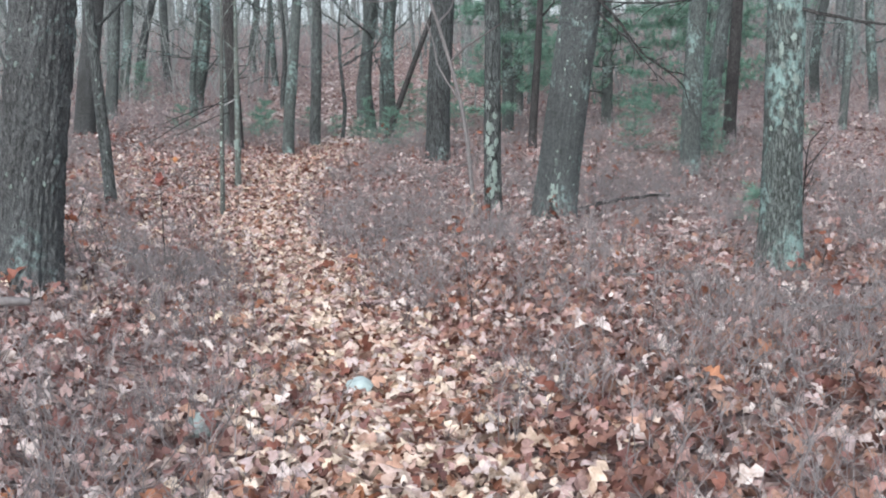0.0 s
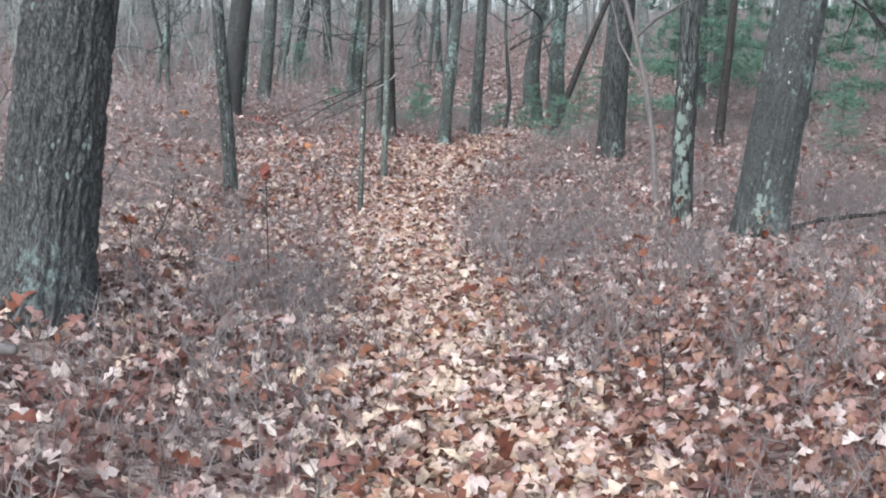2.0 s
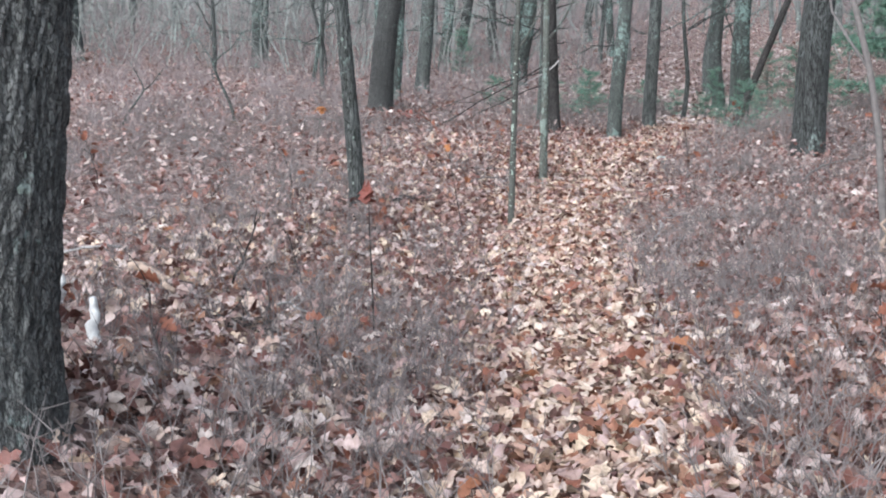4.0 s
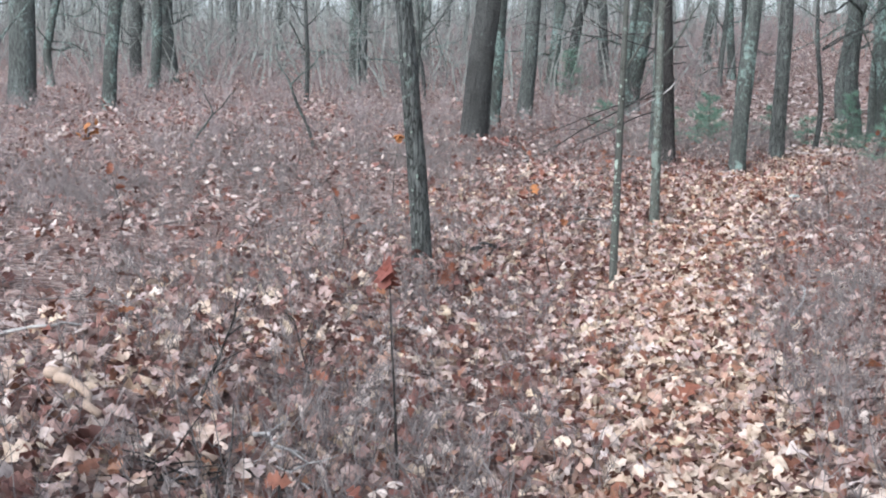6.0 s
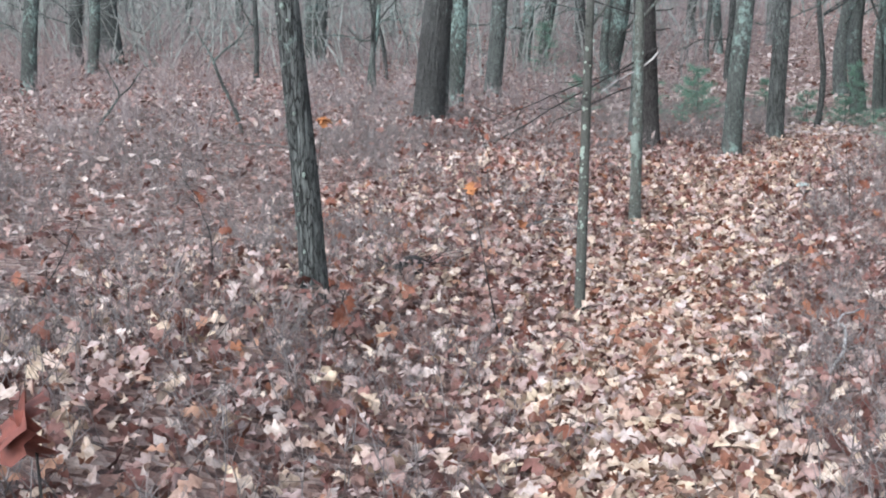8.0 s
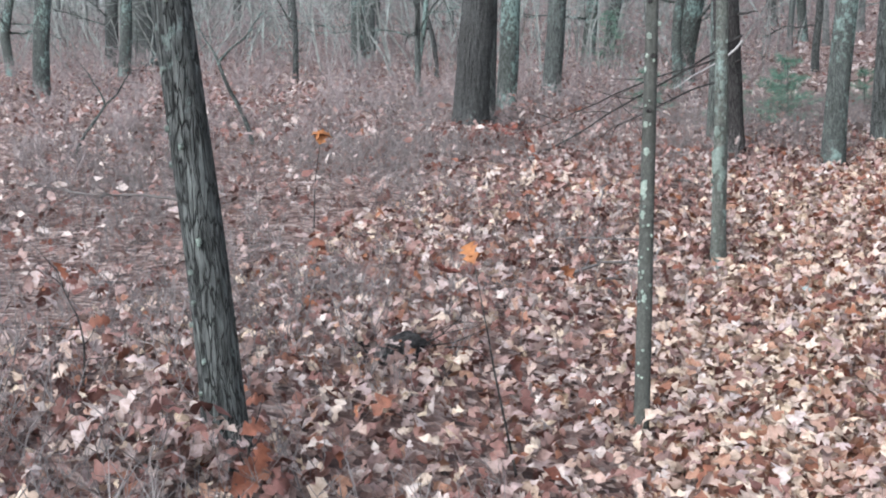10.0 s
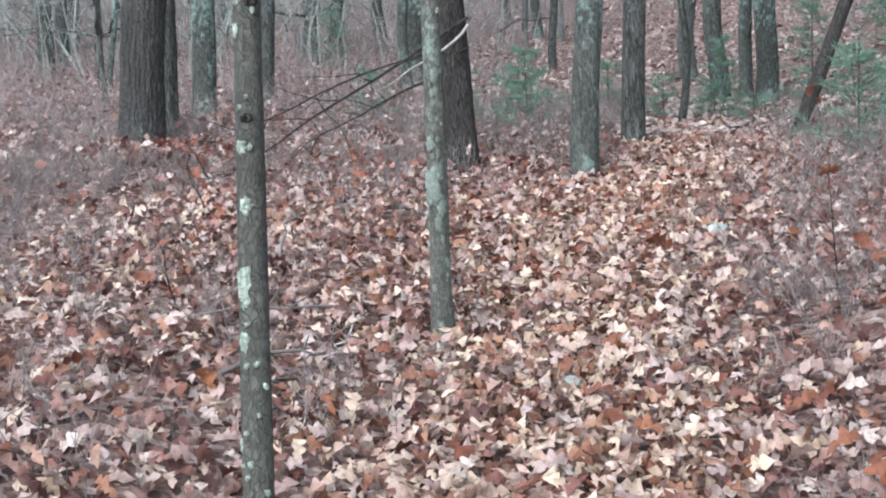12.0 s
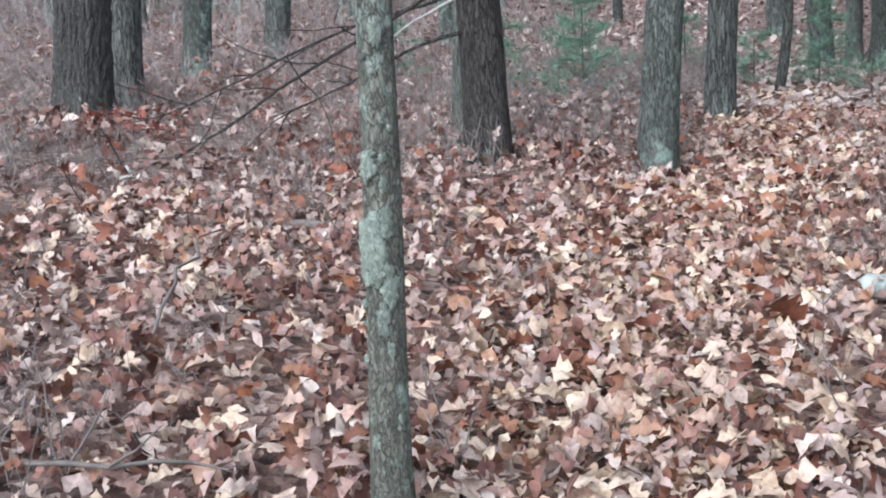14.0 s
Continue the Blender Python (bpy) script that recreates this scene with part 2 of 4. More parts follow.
# ---- mesh helpers ----
def mesh_of(name, verts, tris, material, smooth=False):
    verts, tris = np.asarray(verts, np.float32).reshape(-1, 3), np.asarray(tris, np.int32).reshape(-1, 3)
    me = bpy.data.meshes.new(name)
    me.vertices.add(len(verts))
    me.vertices.foreach_set("co", verts.ravel())
    me.loops.add(tris.size)
    me.loops.foreach_set("vertex_index", tris.ravel())
    me.polygons.add(len(tris))
    me.polygons.foreach_set("loop_start", np.arange(0, tris.size, 3, dtype=np.int32))
    me.polygons.foreach_set("use_smooth", np.full(len(tris), smooth))
    me.update(calc_edges=True)
    me.materials.append(material)
    return me


def child(name, me, parent, label=""):
    ob = new(name, me)
    ob.parent = parent
    if label:
        tagged(ob, label)
    return ob


def sweep(points, radii, sides=8, cap=True):
    """A tube along points; returns its corners and triangles."""
    p = np.asarray(points, float)
    n = len(p)
    d = np.gradient(p, axis=0)
    d /= np.linalg.norm(d, axis=1)[:, None] + 1e-9
    up = np.array([1.0, 0, 0]) if abs(d[0, 2]) > 0.7 else np.array([0, 0, 1.0])
    a = np.cross(d, up)
    a /= np.linalg.norm(a, axis=1)[:, None] + 1e-9
    b = np.cross(d, a)
    th = np.arange(sides) * 2 * np.pi / sides
    r = np.asarray(radii, float)[:, None, None]
    v = p[:, None, :] + r * (np.cos(th)[None, :, None] * a[:, None, :] + np.sin(th)[None, :, None] * b[:, None, :])
    v = v.reshape(-1, 3)
    i = np.arange(n - 1)[:, None] * sides
    j = np.arange(sides)[None, :]
    k = (j + 1) % sides
    q = np.stack([i + j, i + k, i + k + sides, i + j, i + k + sides, i + j + sides], -1).reshape(-1, 3)
    if cap:
        v = np.vstack([v, p[-1] + d[-1] * radii[-1] * 0.5])
        t = len(v) - 1
        e = (n - 1) * sides
        q = np.vstack([q, [(e + c, e + (c + 1) % sides, t) for c in range(sides)]])
    return v, q


def spike(a, b, radius):
    """A three-sided twig from a that tapers to a point at b."""
    a, b = np.asarray(a, float), np.asarray(b, float)
    d = (b - a) / (np.linalg.norm(b - a) + 1e-9)
    s = np.cross(d, (0.3, 0.9, 0.2))
    s /= np.linalg.norm(s) + 1e-9
    w = np.cross(d, s)
    ring = [a + radius * (math.cos(k) * s + math.sin(k) * w) for k in (0.0, 2.094, 4.189)]
    return np.array(ring + [b]), np.array([(0, 1, 3), (1, 2, 3), (2, 0, 3)])


def join(pieces):
    vs, ts, o = [], [], 0
    for v, t in pieces:
        vs.append(v)
        ts.append(np.asarray(t) + o)
        o += len(v)
    return np.vstack(vs), np.vstack(ts)


def stamp(v, t, mats, shifts):
    """The piece (v, t) set down once for every 3 x 3 matrix and shift."""
    n, k = len(mats), len(v)
    out = np.einsum("nij,kj->nki", mats, v) + shifts[:, None, :]
    return out.reshape(-1, 3), (t[None] + (np.arange(n) * k)[:, None, None]).reshape(-1, 3)


def turns(rng, n, tilt, scale, narrow=0.0):
    """Random headings, with a tilt of about that many radians, and sizes."""
    a, b, c = rng.uniform(0, 2 * np.pi, n), rng.normal(0, tilt, n), rng.normal(0, tilt, n)
    z, o = np.zeros(n), np.ones(n)
    rz = np.stack([np.cos(a), -np.sin(a), z, np.sin(a), np.cos(a), z, z, z, o], -1).reshape(n, 3, 3)
    rx = np.stack([o, z, z, z, np.cos(b), -np.sin(b), z, np.sin(b), np.cos(b)], -1).reshape(n, 3, 3)
    ry = np.stack([np.cos(c), z, np.sin(c), z, o, z, -np.sin(c), z, np.cos(c)], -1).reshape(n, 3, 3)
    m = rz @ rx @ ry * np.asarray(scale).reshape(-1, 1, 1)
    m[:, :, 1] *= rng.uniform(1 - narrow, 1.05, n)[:, None]
    return m


def oak_leaf(widths, curl, cup, mid=True):
    """A lobed leaf one unit long, lying along x, curled along its length and cupped across."""
    n = len(widths)
    v, t = [(0, 0, 0)], []
    for i, w in enumerate(widths):
        u = (i + 1) / (n + 1)
        z = curl * math.sin(u * 2.6) * 0.5
        row = [(u, w, z + cup * w)] + ([(u, 0, z - 0.02)] if mid else []) + [(u + 0.01, -w * 0.93, z + cup * w * 0.8)]
        v += row
    k = 3 if mid else 2
    v.append((1, 0, curl * math.sin(2.6) * 0.5))
    for c in range(k - 1):
        t.append((0, 1 + c + 1, 1 + c))
        for i in range(n - 1):
            a, b2 = 1 + i * k + c, 1 + (i + 1) * k + c
            t += [(a, a + 1, b2 + 1), (a, b2 + 1, b2)]
        e = 1 + (n - 1) * k + c
        t.append((e, e + 1, len(v) - 1))
    return np.array(v, float) - np.array([0.5, 0, 0]), np.array(t)


def lobed_leaf(wide, neck, curl, cup, twist):
    """A deeply lobed oak leaf with a stalk, twisted and rolled along its rib."""
    us = (0.1, 0.27, 0.36, 0.43, 0.58, 0.66, 0.73, 0.87)
    ws = (neck * 0.35, wide[0], wide[0] * 0.85, neck, wide[1], wide[1] * 0.8, neck * 1.1, wide[2])
    v, t = [(0, 0, 0)], []
    for u, w in zip(us, ws):
        z, k = curl * math.sin(u * 2.6) * 0.5, twist * math.cos(u * 4)
        v += [(u + 0.03 * (w > neck * 1.2), w, z + (cup + k) * w), (u - 0.015, -w * 0.92, z + (cup - k) * w)]
    v.append((1, 0, curl * math.sin(2.6) * 0.5))
    t.append((0, 2, 1))
    for i in range(7):
        c = 1 + 2 * i
        t += [(c, c + 1, c + 3), (c, c + 3, c + 2)]
    t.append((15, 16, 17))
    return np.array(v, float) - np.array([0.5, 0, 0]), np.array(t)


FULL = [lobed_leaf((0.17, 0.27, 0.17), 0.07, 0.4, 0.45, 0.6), lobed_leaf((0.23, 0.25, 0.13), 0.08, -0.6, 0.3, 0.9),
        lobed_leaf((0.15, 0.3, 0.19), 0.07, 0.9, -0.5, -0.7), lobed_leaf((0.2, 0.23, 0.16), 0.09, 0.3, 0.9, 0.4),
        lobed_leaf((0.24, 0.31, 0.18), 0.09, 0.6, 0.3, -0.5), lobed_leaf((0.17, 0.22, 0.18), 0.08, -0.4, 0.8, -1.0)]
FINE = [oak_leaf([0.06, 0.2, 0.3, 0.14, 0.2, 0.38, 0.16, 0.24, 0.3, 0.12], 0.35, 0.3), oak_leaf([0.08, 0.24, 0.13, 0.3, 0.36, 0.15, 0.3, 0.14, 0.2, 0.08], -0.4, 0.5),
        oak_leaf([0.05, 0.16, 0.27, 0.13, 0.34, 0.2, 0.15, 0.31, 0.16, 0.18], 0.6, -0.3), oak_leaf([0.1, 0.28, 0.15, 0.22, 0.37, 0.16, 0.29, 0.13, 0.18, 0.06], 0.25, 0.6)]
MID = [oak_leaf([0.16, 0.3, 0.16, 0.3], 0.3, 0.3, False), oak_leaf([0.26, 0.16, 0.34, 0.14], -0.25, 0.4, False)]
LOW = [oak_leaf([0.26, 0.3], 0.3, 0.35, False), oak_leaf([0.32, 0.2], -0.2, 0.4, False)]


# ---- trees ----
def wander(rng, start, way, length, steps, bend, up=0.0):
    p, d, out = np.array(start, float), np.array(way, float), []
    d /= np.linalg.norm(d)
    out.append(p.copy())
    for _ in range(steps):
        d = d + rng.normal(0, bend, 3) + np.array([0, 0, up])
        d /= np.linalg.norm(d)
        p = p + d * length / steps
        out.append(p.copy())
    return np.array(out)


def trunk_axis(lean, h):
    k = np.where(h < 4.0, h, 4.0 + (h - 4.0) * 0.35)
    return np.stack([lean[0] * k, lean[1] * k, h], -1)


def trunk_mesh(rng, radius, height, lean, material, fine, flare, wobble, furrow=0.0):
    low = np.arange(-0.25, min(4.2, height * 0.7), 0.03 if furrow else 0.07 if fine else 0.3)
    h = np.concatenate([low, np.linspace(low[-1] + 0.3, height, 10)])
    sides = int(radius * 860) if furrow else 36 if fine else 12
    ax = trunk_axis(lean, h)
    ph = rng.uniform(0, 6.28, 4)
    ax[:, 0] += wobble * np.sin(h * 1.1 + ph[0]) * np.clip(h, 0, 1)
    ax[:, 1] += wobble * np.sin(h * 0.9 + ph[1]) * np.clip(h, 0, 1)
    r = radius * np.clip(1 - 0.035 * h * min(1, 8 / height) - 0.9 * np.clip(h / height, 0, 1) ** 2.2, 0.04, 2)
    th = np.arange(sides) * 2 * np.pi / sides
    fl = flare * np.exp(-np.clip(h + 0.1, 0, 9) / (0.1 + radius * 0.9))
    rr = r[:, None] * (1 + fl[:, None] * (0.75 + 0.45 * np.sin(4 * th[None] + ph[2]) * np.sin(th[None] + ph[3])))
    if fine:
        ridge = np.array([[noise.noise(Vector((math.cos(a) * 2.2 * (1 + radius * 12) , math.sin(a) * 2.2 * (1 + radius * 12), z * 1.6 + ph[0] * 9))) for a in th] for z in h])
        rr = rr * (1 + 0.055 * ridge)
    if furrow:
        for i, z in enumerate(h):
            for j, a in enumerate(th):
                q = Vector((math.cos(a) * radius * 27, math.sin(a) * radius * 27, z * 6.5))
                q += noise.noise_vector(q * 0.8) * 0.55
                d = noise.voronoi(q)[0]
                gap = min(1.0, (d[1] - d[0]) / 0.34)
                rr[i, j] += furrow * (gap - 0.6) + furrow * 0.35 * noise.noise(q * 2.3)
    v = np.stack([ax[:, 0:1] + rr * np.cos(th), ax[:, 1:2] + rr * np.sin(th), np.repeat(h[:, None], sides, 1)], -1).reshape(-1, 3)
    n = len(h)
    i, j = np.arange(n - 1)[:, None] * sides, np.arange(sides)[None, :]
    k = (j + 1) % sides
    q = np.stack([i + j, i + k, i + k + sides, i + j, i + k + sides, i + j + sides], -1).reshape(-1, 3)
    return mesh_of("trunk", v, q, material, True)


def limb_pieces(rng, start, way, length, radius, sides=6):
    line = wander(rng, start, way, length, 7, 0.16, 0.05)
    main = sweep(line, np.linspace(radius, radius * 0.25, len(line)), sides)
    twigs = []
    for i in range(2, 8):
        for _ in range(2):
            d = (line[i] - line[i - 1]) / np.linalg.norm(line[i] - line[i - 1]) + rng.normal(0, 0.6, 3)
            tl = wander(rng, line[i], d, length * rng.uniform(0.2, 0.45), 4, 0.2, 0.04)
            twigs.append(sweep(tl, np.linspace(radius * 0.35, radius * 0.1, 5), 3, False))
    return main, join(twigs)


def bare_tree(name, x, y, lean, dia, material, label, seed, fine=False, flare=0.35, wobble=0.02, height=None, group="", sunk=0.0, furrow=0.0):
    rng = np.random.default_rng(seed)
    height = height or float(np.clip(dia * 36, 4.5, 17))
    tree = tagged(new(name), label, "tree", group)
    tree.location = (x, y, float(ground_z(x, y)) - sunk)
    child("trunk", trunk_mesh(rng, dia / 2, height, lean, material, fine, flare, wobble, furrow), tree)
    crown = []
    count = 7 if dia > 0.12 else 5
    for i in range(count):
        h = height * (0.42 + 0.52 * i / count)
        a = i * 2.4 + rng.uniform(0, 1)
        at = trunk_axis(lean, np.array([h]))[0]
        main, twigs = limb_pieces(rng, at, (math.cos(a), math.sin(a), rng.uniform(0.5, 1.1)), height * rng.uniform(0.2, 0.32), dia * (0.5 - 0.32 * h / height) * 0.42)
        child("limb", mesh_of("limb", *main, material, True), tree)
        crown.append(twigs)
    child("crown", mesh_of("crown", *join(crown), material), tree, "bare leafless twigs")
    return tree


def snag(tree, at, way, length, radius, seed, material, label="", twiggy=True, bend=0.12, up=0.0):
    """A low dead branch on a tree, with side twigs."""
    rng = np.random.default_rng(seed)
    line = wander(rng, at, way, length, 10, bend, up)
    limb = child("branch", mesh_of("branch", *sweep(line, np.linspace(radius, radius * 0.3, 11), 6), material, True), tree, label)
    if twiggy:
        for i in range(3, 11):
            d = (line[i] - line[i - 1]) / np.linalg.norm(line[i] - line[i - 1]) + rng.normal(0, 0.5, 3)
            tl = wander(rng, line[i], d, length * rng.uniform(0.12, 0.4), 5, 0.18, up)
            child("twig", mesh_of("twig", *sweep(tl, np.linspace(radius * 0.4, radius * 0.12, 6), 4), material, True), limb)
    return limb


def crust(tree, at, size, seed, normal, bend=0.083, stuff=None):
    """A leafy lichen crust with a lobed rim that stands a little off the bark."""
    rng = np.random.default_rng(seed)
    n = np.array(normal, float) / np.linalg.norm(normal)
    side = np.cross(n, (0, 0, 1.0))
    side /= np.linalg.norm(side)
    k = 30
    ang = np.arange(k) * 2 * np.pi / k
    rim = 0.8 + 0.1 * np.sin(2 * ang + rng.uniform(0, 6)) + 0.1 * np.sin(5 * ang + rng.uniform(0, 6)) + 0.1 * np.sin(9 * ang + rng.uniform(0, 6)) + rng.uniform(-0.08, 0.08, k)
    rings = []
    for f, h in ((0.4, 0.006), (0.75, 0.005), (1.0, 0.004), (1.02, -0.012)):
        u, w = np.cos(ang) * rim * f * size[0], np.sin(ang) * rim * f * size[1]
        back = 0.5 * u ** 2 / bend
        rings.append(np.array(at) + side * u[:, None] + np.array([0, 0, 1.0]) * w[:, None] + n * (h + rng.uniform(-0.002, 0.002, k) - back)[:, None])
    v = np.vstack([[np.array(at) + n * 0.0065]] + rings)
    t = [(0, 1 + i, 1 + (i + 1) % k) for i in range(k)]
    for r in range(3):
        for i in range(k):
            a, b2 = 1 + r * k + i, 1 + r * k + (i + 1) % k
            t += [(a, a + k, b2 + k), (a, b2 + k, b2)]
    return child("lichen_patch", mesh_of("lichen_patch", v, t, stuff or CRUST, True), tree, "pale grey-green leafy lichen")


# ---- the ground: one sheet to the horizon ----
def spread(lo, hi, step, far, grow=1.12):
    c = list(np.arange(lo, hi + 1e-6, step))
    d = step
    while c[-1] < far[1]:
        d *= grow
        c.append(c[-1] + d)
    d = step
    while c[0] > far[0]:
        d *= grow
        c.insert(0, c[0] - d)
    return np.array(c)


def build_ground():
    gx, gy = spread(-9, 6, 0.16, (-700, 700)), spread(0, 30, 0.16, (-700, 900))
    X, Y = np.meshgrid(gx, gy)
    v = np.stack([X, Y, ground_z(X, Y) - 0.012], -1).reshape(-1, 3)
    w = len(gx)
    i, j = np.meshgrid(np.arange(len(gy) - 1), np.arange(w - 1), indexing="ij")
    a = (i * w + j).ravel()
    q = np.concatenate([np.stack([a, a + 1, a + w + 1], -1), np.stack([a, a + w + 1, a + w], -1)])
    return tagged(new("ground", mesh_of("ground", v, q, SOIL, True)), "forest floor covered in brown oak leaf litter", "ground", kind="structure")


ground = build_ground()

# ---- the trees along the trail ----
big_oak = bare_tree("oak_tree", -2.64, 8.05, (0.128, 0.026), 0.435, PLATED, "large oak with deeply furrowed grey bark beside the trail", 11, True, 0.52, 0.005, furrow=0.017)
bare_tree("leaning_tree", -3.13, 8.95, (-0.36, -0.2), 0.14, DARK, "dark slender tree leaning away behind the large oak", 12, True, 0.2, 0.02, 8)
lichen_tree = bare_tree("lichen_tree", 2.86, 9.53, (0.008, 0), 0.315, LICHEN, "pale grey tree thickly crusted with green lichen", 13, True, 0.5, 0.012)
twin_thin = bare_tree("maple_tree", 0.87, 14.14, (0.0, 0), 0.205, OAKD, "slim dark maple with pale lichen up its lower trunk", 14, True, 0.25, 0.02)
pine_like = bare_tree("oak_tree", 1.52, 13.74, (0.136, -0.018), 0.465, LEANBARK, "stout grey-brown oak leaning over, lichen at its foot", 15, True, 0.3, 0.01, furrow=0.007)
bare_tree("oak_tree", 0.36, 22.5, (0.055, 0), 0.44, OAKD, "grey oak trunk rising out of low brush", 16, True, 0.25)
bare_tree("young_tree", 2.35, 24.94, (0.06, 0), 0.17, DARK, "thin dark young tree behind the slim maple", 17)
bare_tree("leaning_tree", -0.78, 27.9, (0.4, -0.01), 0.15, DARK, "dark thin tree leaning steeply beside the trail", 18, True, 0.2, 0.02, 7)
bare_tree("oak_tree", 4.53, 20.3, (0.055, -0.014), 0.34, GREY, "straight grey tree with green lichen streaks", 19)
bare_tree("oak_tree", 5.37, 22.85, (0.147, -0.038), 0.28, OAK, "grey-brown oak leaning beside its neighbour", 20)
bare_tree("young_tree", 6.08, 23.72, (0.041, -0.012), 0.26, DARK, "dark young oak at the edge of the brush", 21)
thin_b = bare_tree("young_oak", -4.0, 15.9, (-0.045, -0.022), 0.157, OAKD, "slender dark oak with ridged bark in low brush", 22, True, 0.45, 0.015)
bare_tree("oak_tree", -7.24, 26.7, (0.11, 0.045), 0.435, DEEPBARK, "large dark oak with deeply furrowed bark", 23, True, 0.35, furrow=0.016)
dead_oak = bare_tree("dead_oak", -3.77, 25.56, (-0.01, 0.0), 0.285, DARK, "dark oak with broken dead limbs hanging low", 24, True, 0.35)
sapling_t = bare_tree("lichen_sapling", -3.09, 20.9, (0.026, 0.005), 0.102, SAPBARK, "slim sapling spotted with grey-green lichen beside the trail", 25, True, 0.8, 0.008)
sapling_s = bare_tree("lichen_sapling", -2.8, 17.34, (0.005, 0.19), 0.068, SMOOTH, "thin sapling with a pale lichen patch at knee height", 26, True, 0.3, 0.004)
bare_tree("maple_tree", -2.74, 25.8, (0.087, 0.008), 0.245, GREY, "grey maple with fissured bark beside the trail", 27, True, 0.3)
bare_tree("maple_tree", -2.4, 28.7, (0.04, 0.003), 0.255, OAKD, "grey-brown maple standing at the trail's edge", 28, True, 0.3)
bare_tree("oak_tree", -8.52, 34.2, (0.09, 0.027), 0.36, OAK, "grey oak trunk deep in the wood", 29)
bare_tree("maple_tree", -8.35, 31.2, (0.081, 0.033), 0.33, LICHEN, "grey-green lichened maple near the large oak", 30, True)
bare_tree("oak_tree", -7.47, 27.9, (0.04, 0.02), 0.27, OAKD, "straight oak close behind the large dark oak", 31, True)
bare_tree("maple_tree", -4.09, 26.3, (0.041, 0.008), 0.17, GREY, "grey maple hidden behind the dead oak", 32)
MIDDLE = [(-18.2, 28.75, 0.047, 0.038, 0.58), (-16.8, 29.9, 0.108, 0.077, 0.31), (-23.7, 36.9, 0.06, 0.05, 0.25), (-22.7, 39.7, 0.05, 0.03, 0.37),
          (-22.3, 40.1, 0.14, 0.1, 0.34), (-18.6, 47.5, 0.04, 0.016, 0.4), (-9.76, 41.1, 0.1, 0.027, 0.34), (-9.64, 42.4, 0.22, 0.058, 0.32),
          (-1.28, 33.9, 0.034, 0, 0.285), (-0.93, 33.5, 0.04, 0, 0.2), (-0.72, 32.4, 0.043, 0, 0.3), (-1.88, 30.5, 0.05, 0, 0.1),
          (-5.47, 44.8, 0.067, 0, 0.16), (-21.9, 40.3, 0, 0, 0.62),
          (-6.68, 37.3, 0.1, 0.02, 0.42),
          (-14.97, 36, 0.03, 0, 0.13), (-10.65, 33, -0.05, 0.02, 0.11), (-6.86, 52, 0.05, 0, 0.32), (-5.37, 47, -0.03, 0, 0.26), (-4.35, 40, 0.02, 0, 0.17),
          (-1.67, 38, 0.03, 0, 0.3), (-15.4, 40, 0.06, 0, 0.36), (-12.05, 36, 0.12, 0, 0.12), (-12.42, 38, -0.14, 0, 0.11), (-16.02, 42, 0.04, 0, 0.3),
          (-20.3, 37, 0.1, 0.03, 0.3), (-6.49, 36, 0.06, 0, 0.2), (-8.79, 44, -0.04, 0, 0.32), (3.75, 40, 0.05, 0, 0.3), (11.75, 36, 0.08, 0, 0.3),
          (11.28, 30, -0.05, 0, 0.25), (-25.2, 50, 0.12, 0, 0.3), (-25.6, 55, 0, 0, 0.34), (9.1, 26, 0.04, 0, 0.18), (-13.2, 45, 0.09, 0, 0.24)]
for i, (x, y, lx, ly, d) in enumerate(MIDDLE):
    bark = (OAK, GREY, LICHEN, OAKD)[i % 4] if d < 0.6 else OAK
    wood = bare_tree("forest_tree", x, y, (lx, ly), d, bark, "bare grey trunk among the trees of the wood", 60 + i, group="trees of the wood", wobble=0.03 + 0.05 * (i % 3))
    r4 = np.random.default_rng(1200 + i)
    for k in range(3 if d < 0.2 else 4):
        h, a = r4.uniform(0.9, 4.4), r4.uniform(0, 6.28)
        snag(wood, (lx * h, ly * h, h), (math.cos(a), math.sin(a), r4.uniform(-0.1, 0.8)), r4.uniform(0.9, 2.6), 0.02 + 0.05 * d * r4.random(), 1300 + i * 8 + k, bark, "", True, 0.16, 0.02)

# ---- low dead limbs and lichen on the near trees ----
snag(dead_oak, (0.16, -0.16, 1.28), (-0.8, -0.15, -0.34), 3.2, 0.016, 201, DARK, "", True, 0.05, -0.004)
snag(dead_oak, (0.17, -0.2, 1.22), (-0.85, -0.1, -0.62), 0.95, 0.014, 202, PALEWOOD, "bleached broken limb end", False, 0.13)
for n, (hh, ang, ln) in enumerate(((1.5, -0.6, 0.3), (1.75, 0.1, 0.22), (1.0, -1.0, 0.18), (2.1, -0.3, 0.35))):
    snag(dead_oak, (0.12 * math.cos(ang), 0.12 * math.sin(ang), hh), (math.cos(ang), math.sin(ang), 0.15), ln, 0.018, 230 + n, DARK, "short broken branch stub", False, 0.1)
snag(dead_oak, (-0.1, -0.08, 1.05), (-0.85, -0.1, -0.34), 2.3, 0.013, 203, DARK, "", True, 0.06)
snag(dead_oak, (-0.1, -0.1, 0.8), (-0.8, -0.35, -0.3), 1.3, 0.014, 204, DARK, "", True, 0.07)
snag(dead_oak, (-0.1, 0.0, 1.7), (-0.85, -0.15, 0.12), 2.0, 0.012, 205, DARK, "", True, 0.1)
snag(dead_oak, (-0.12, -0.05, 1.95), (-0.9, 0.1, -0.08), 1.9, 0.011, 206, DARK, "", True, 0.1)
snag(pine_like, (0.4, -0.1, 2.6), (0.55, -0.1, -0.5), 1.5, 0.022, 208, DARK, "", True, 0.16, -0.06)
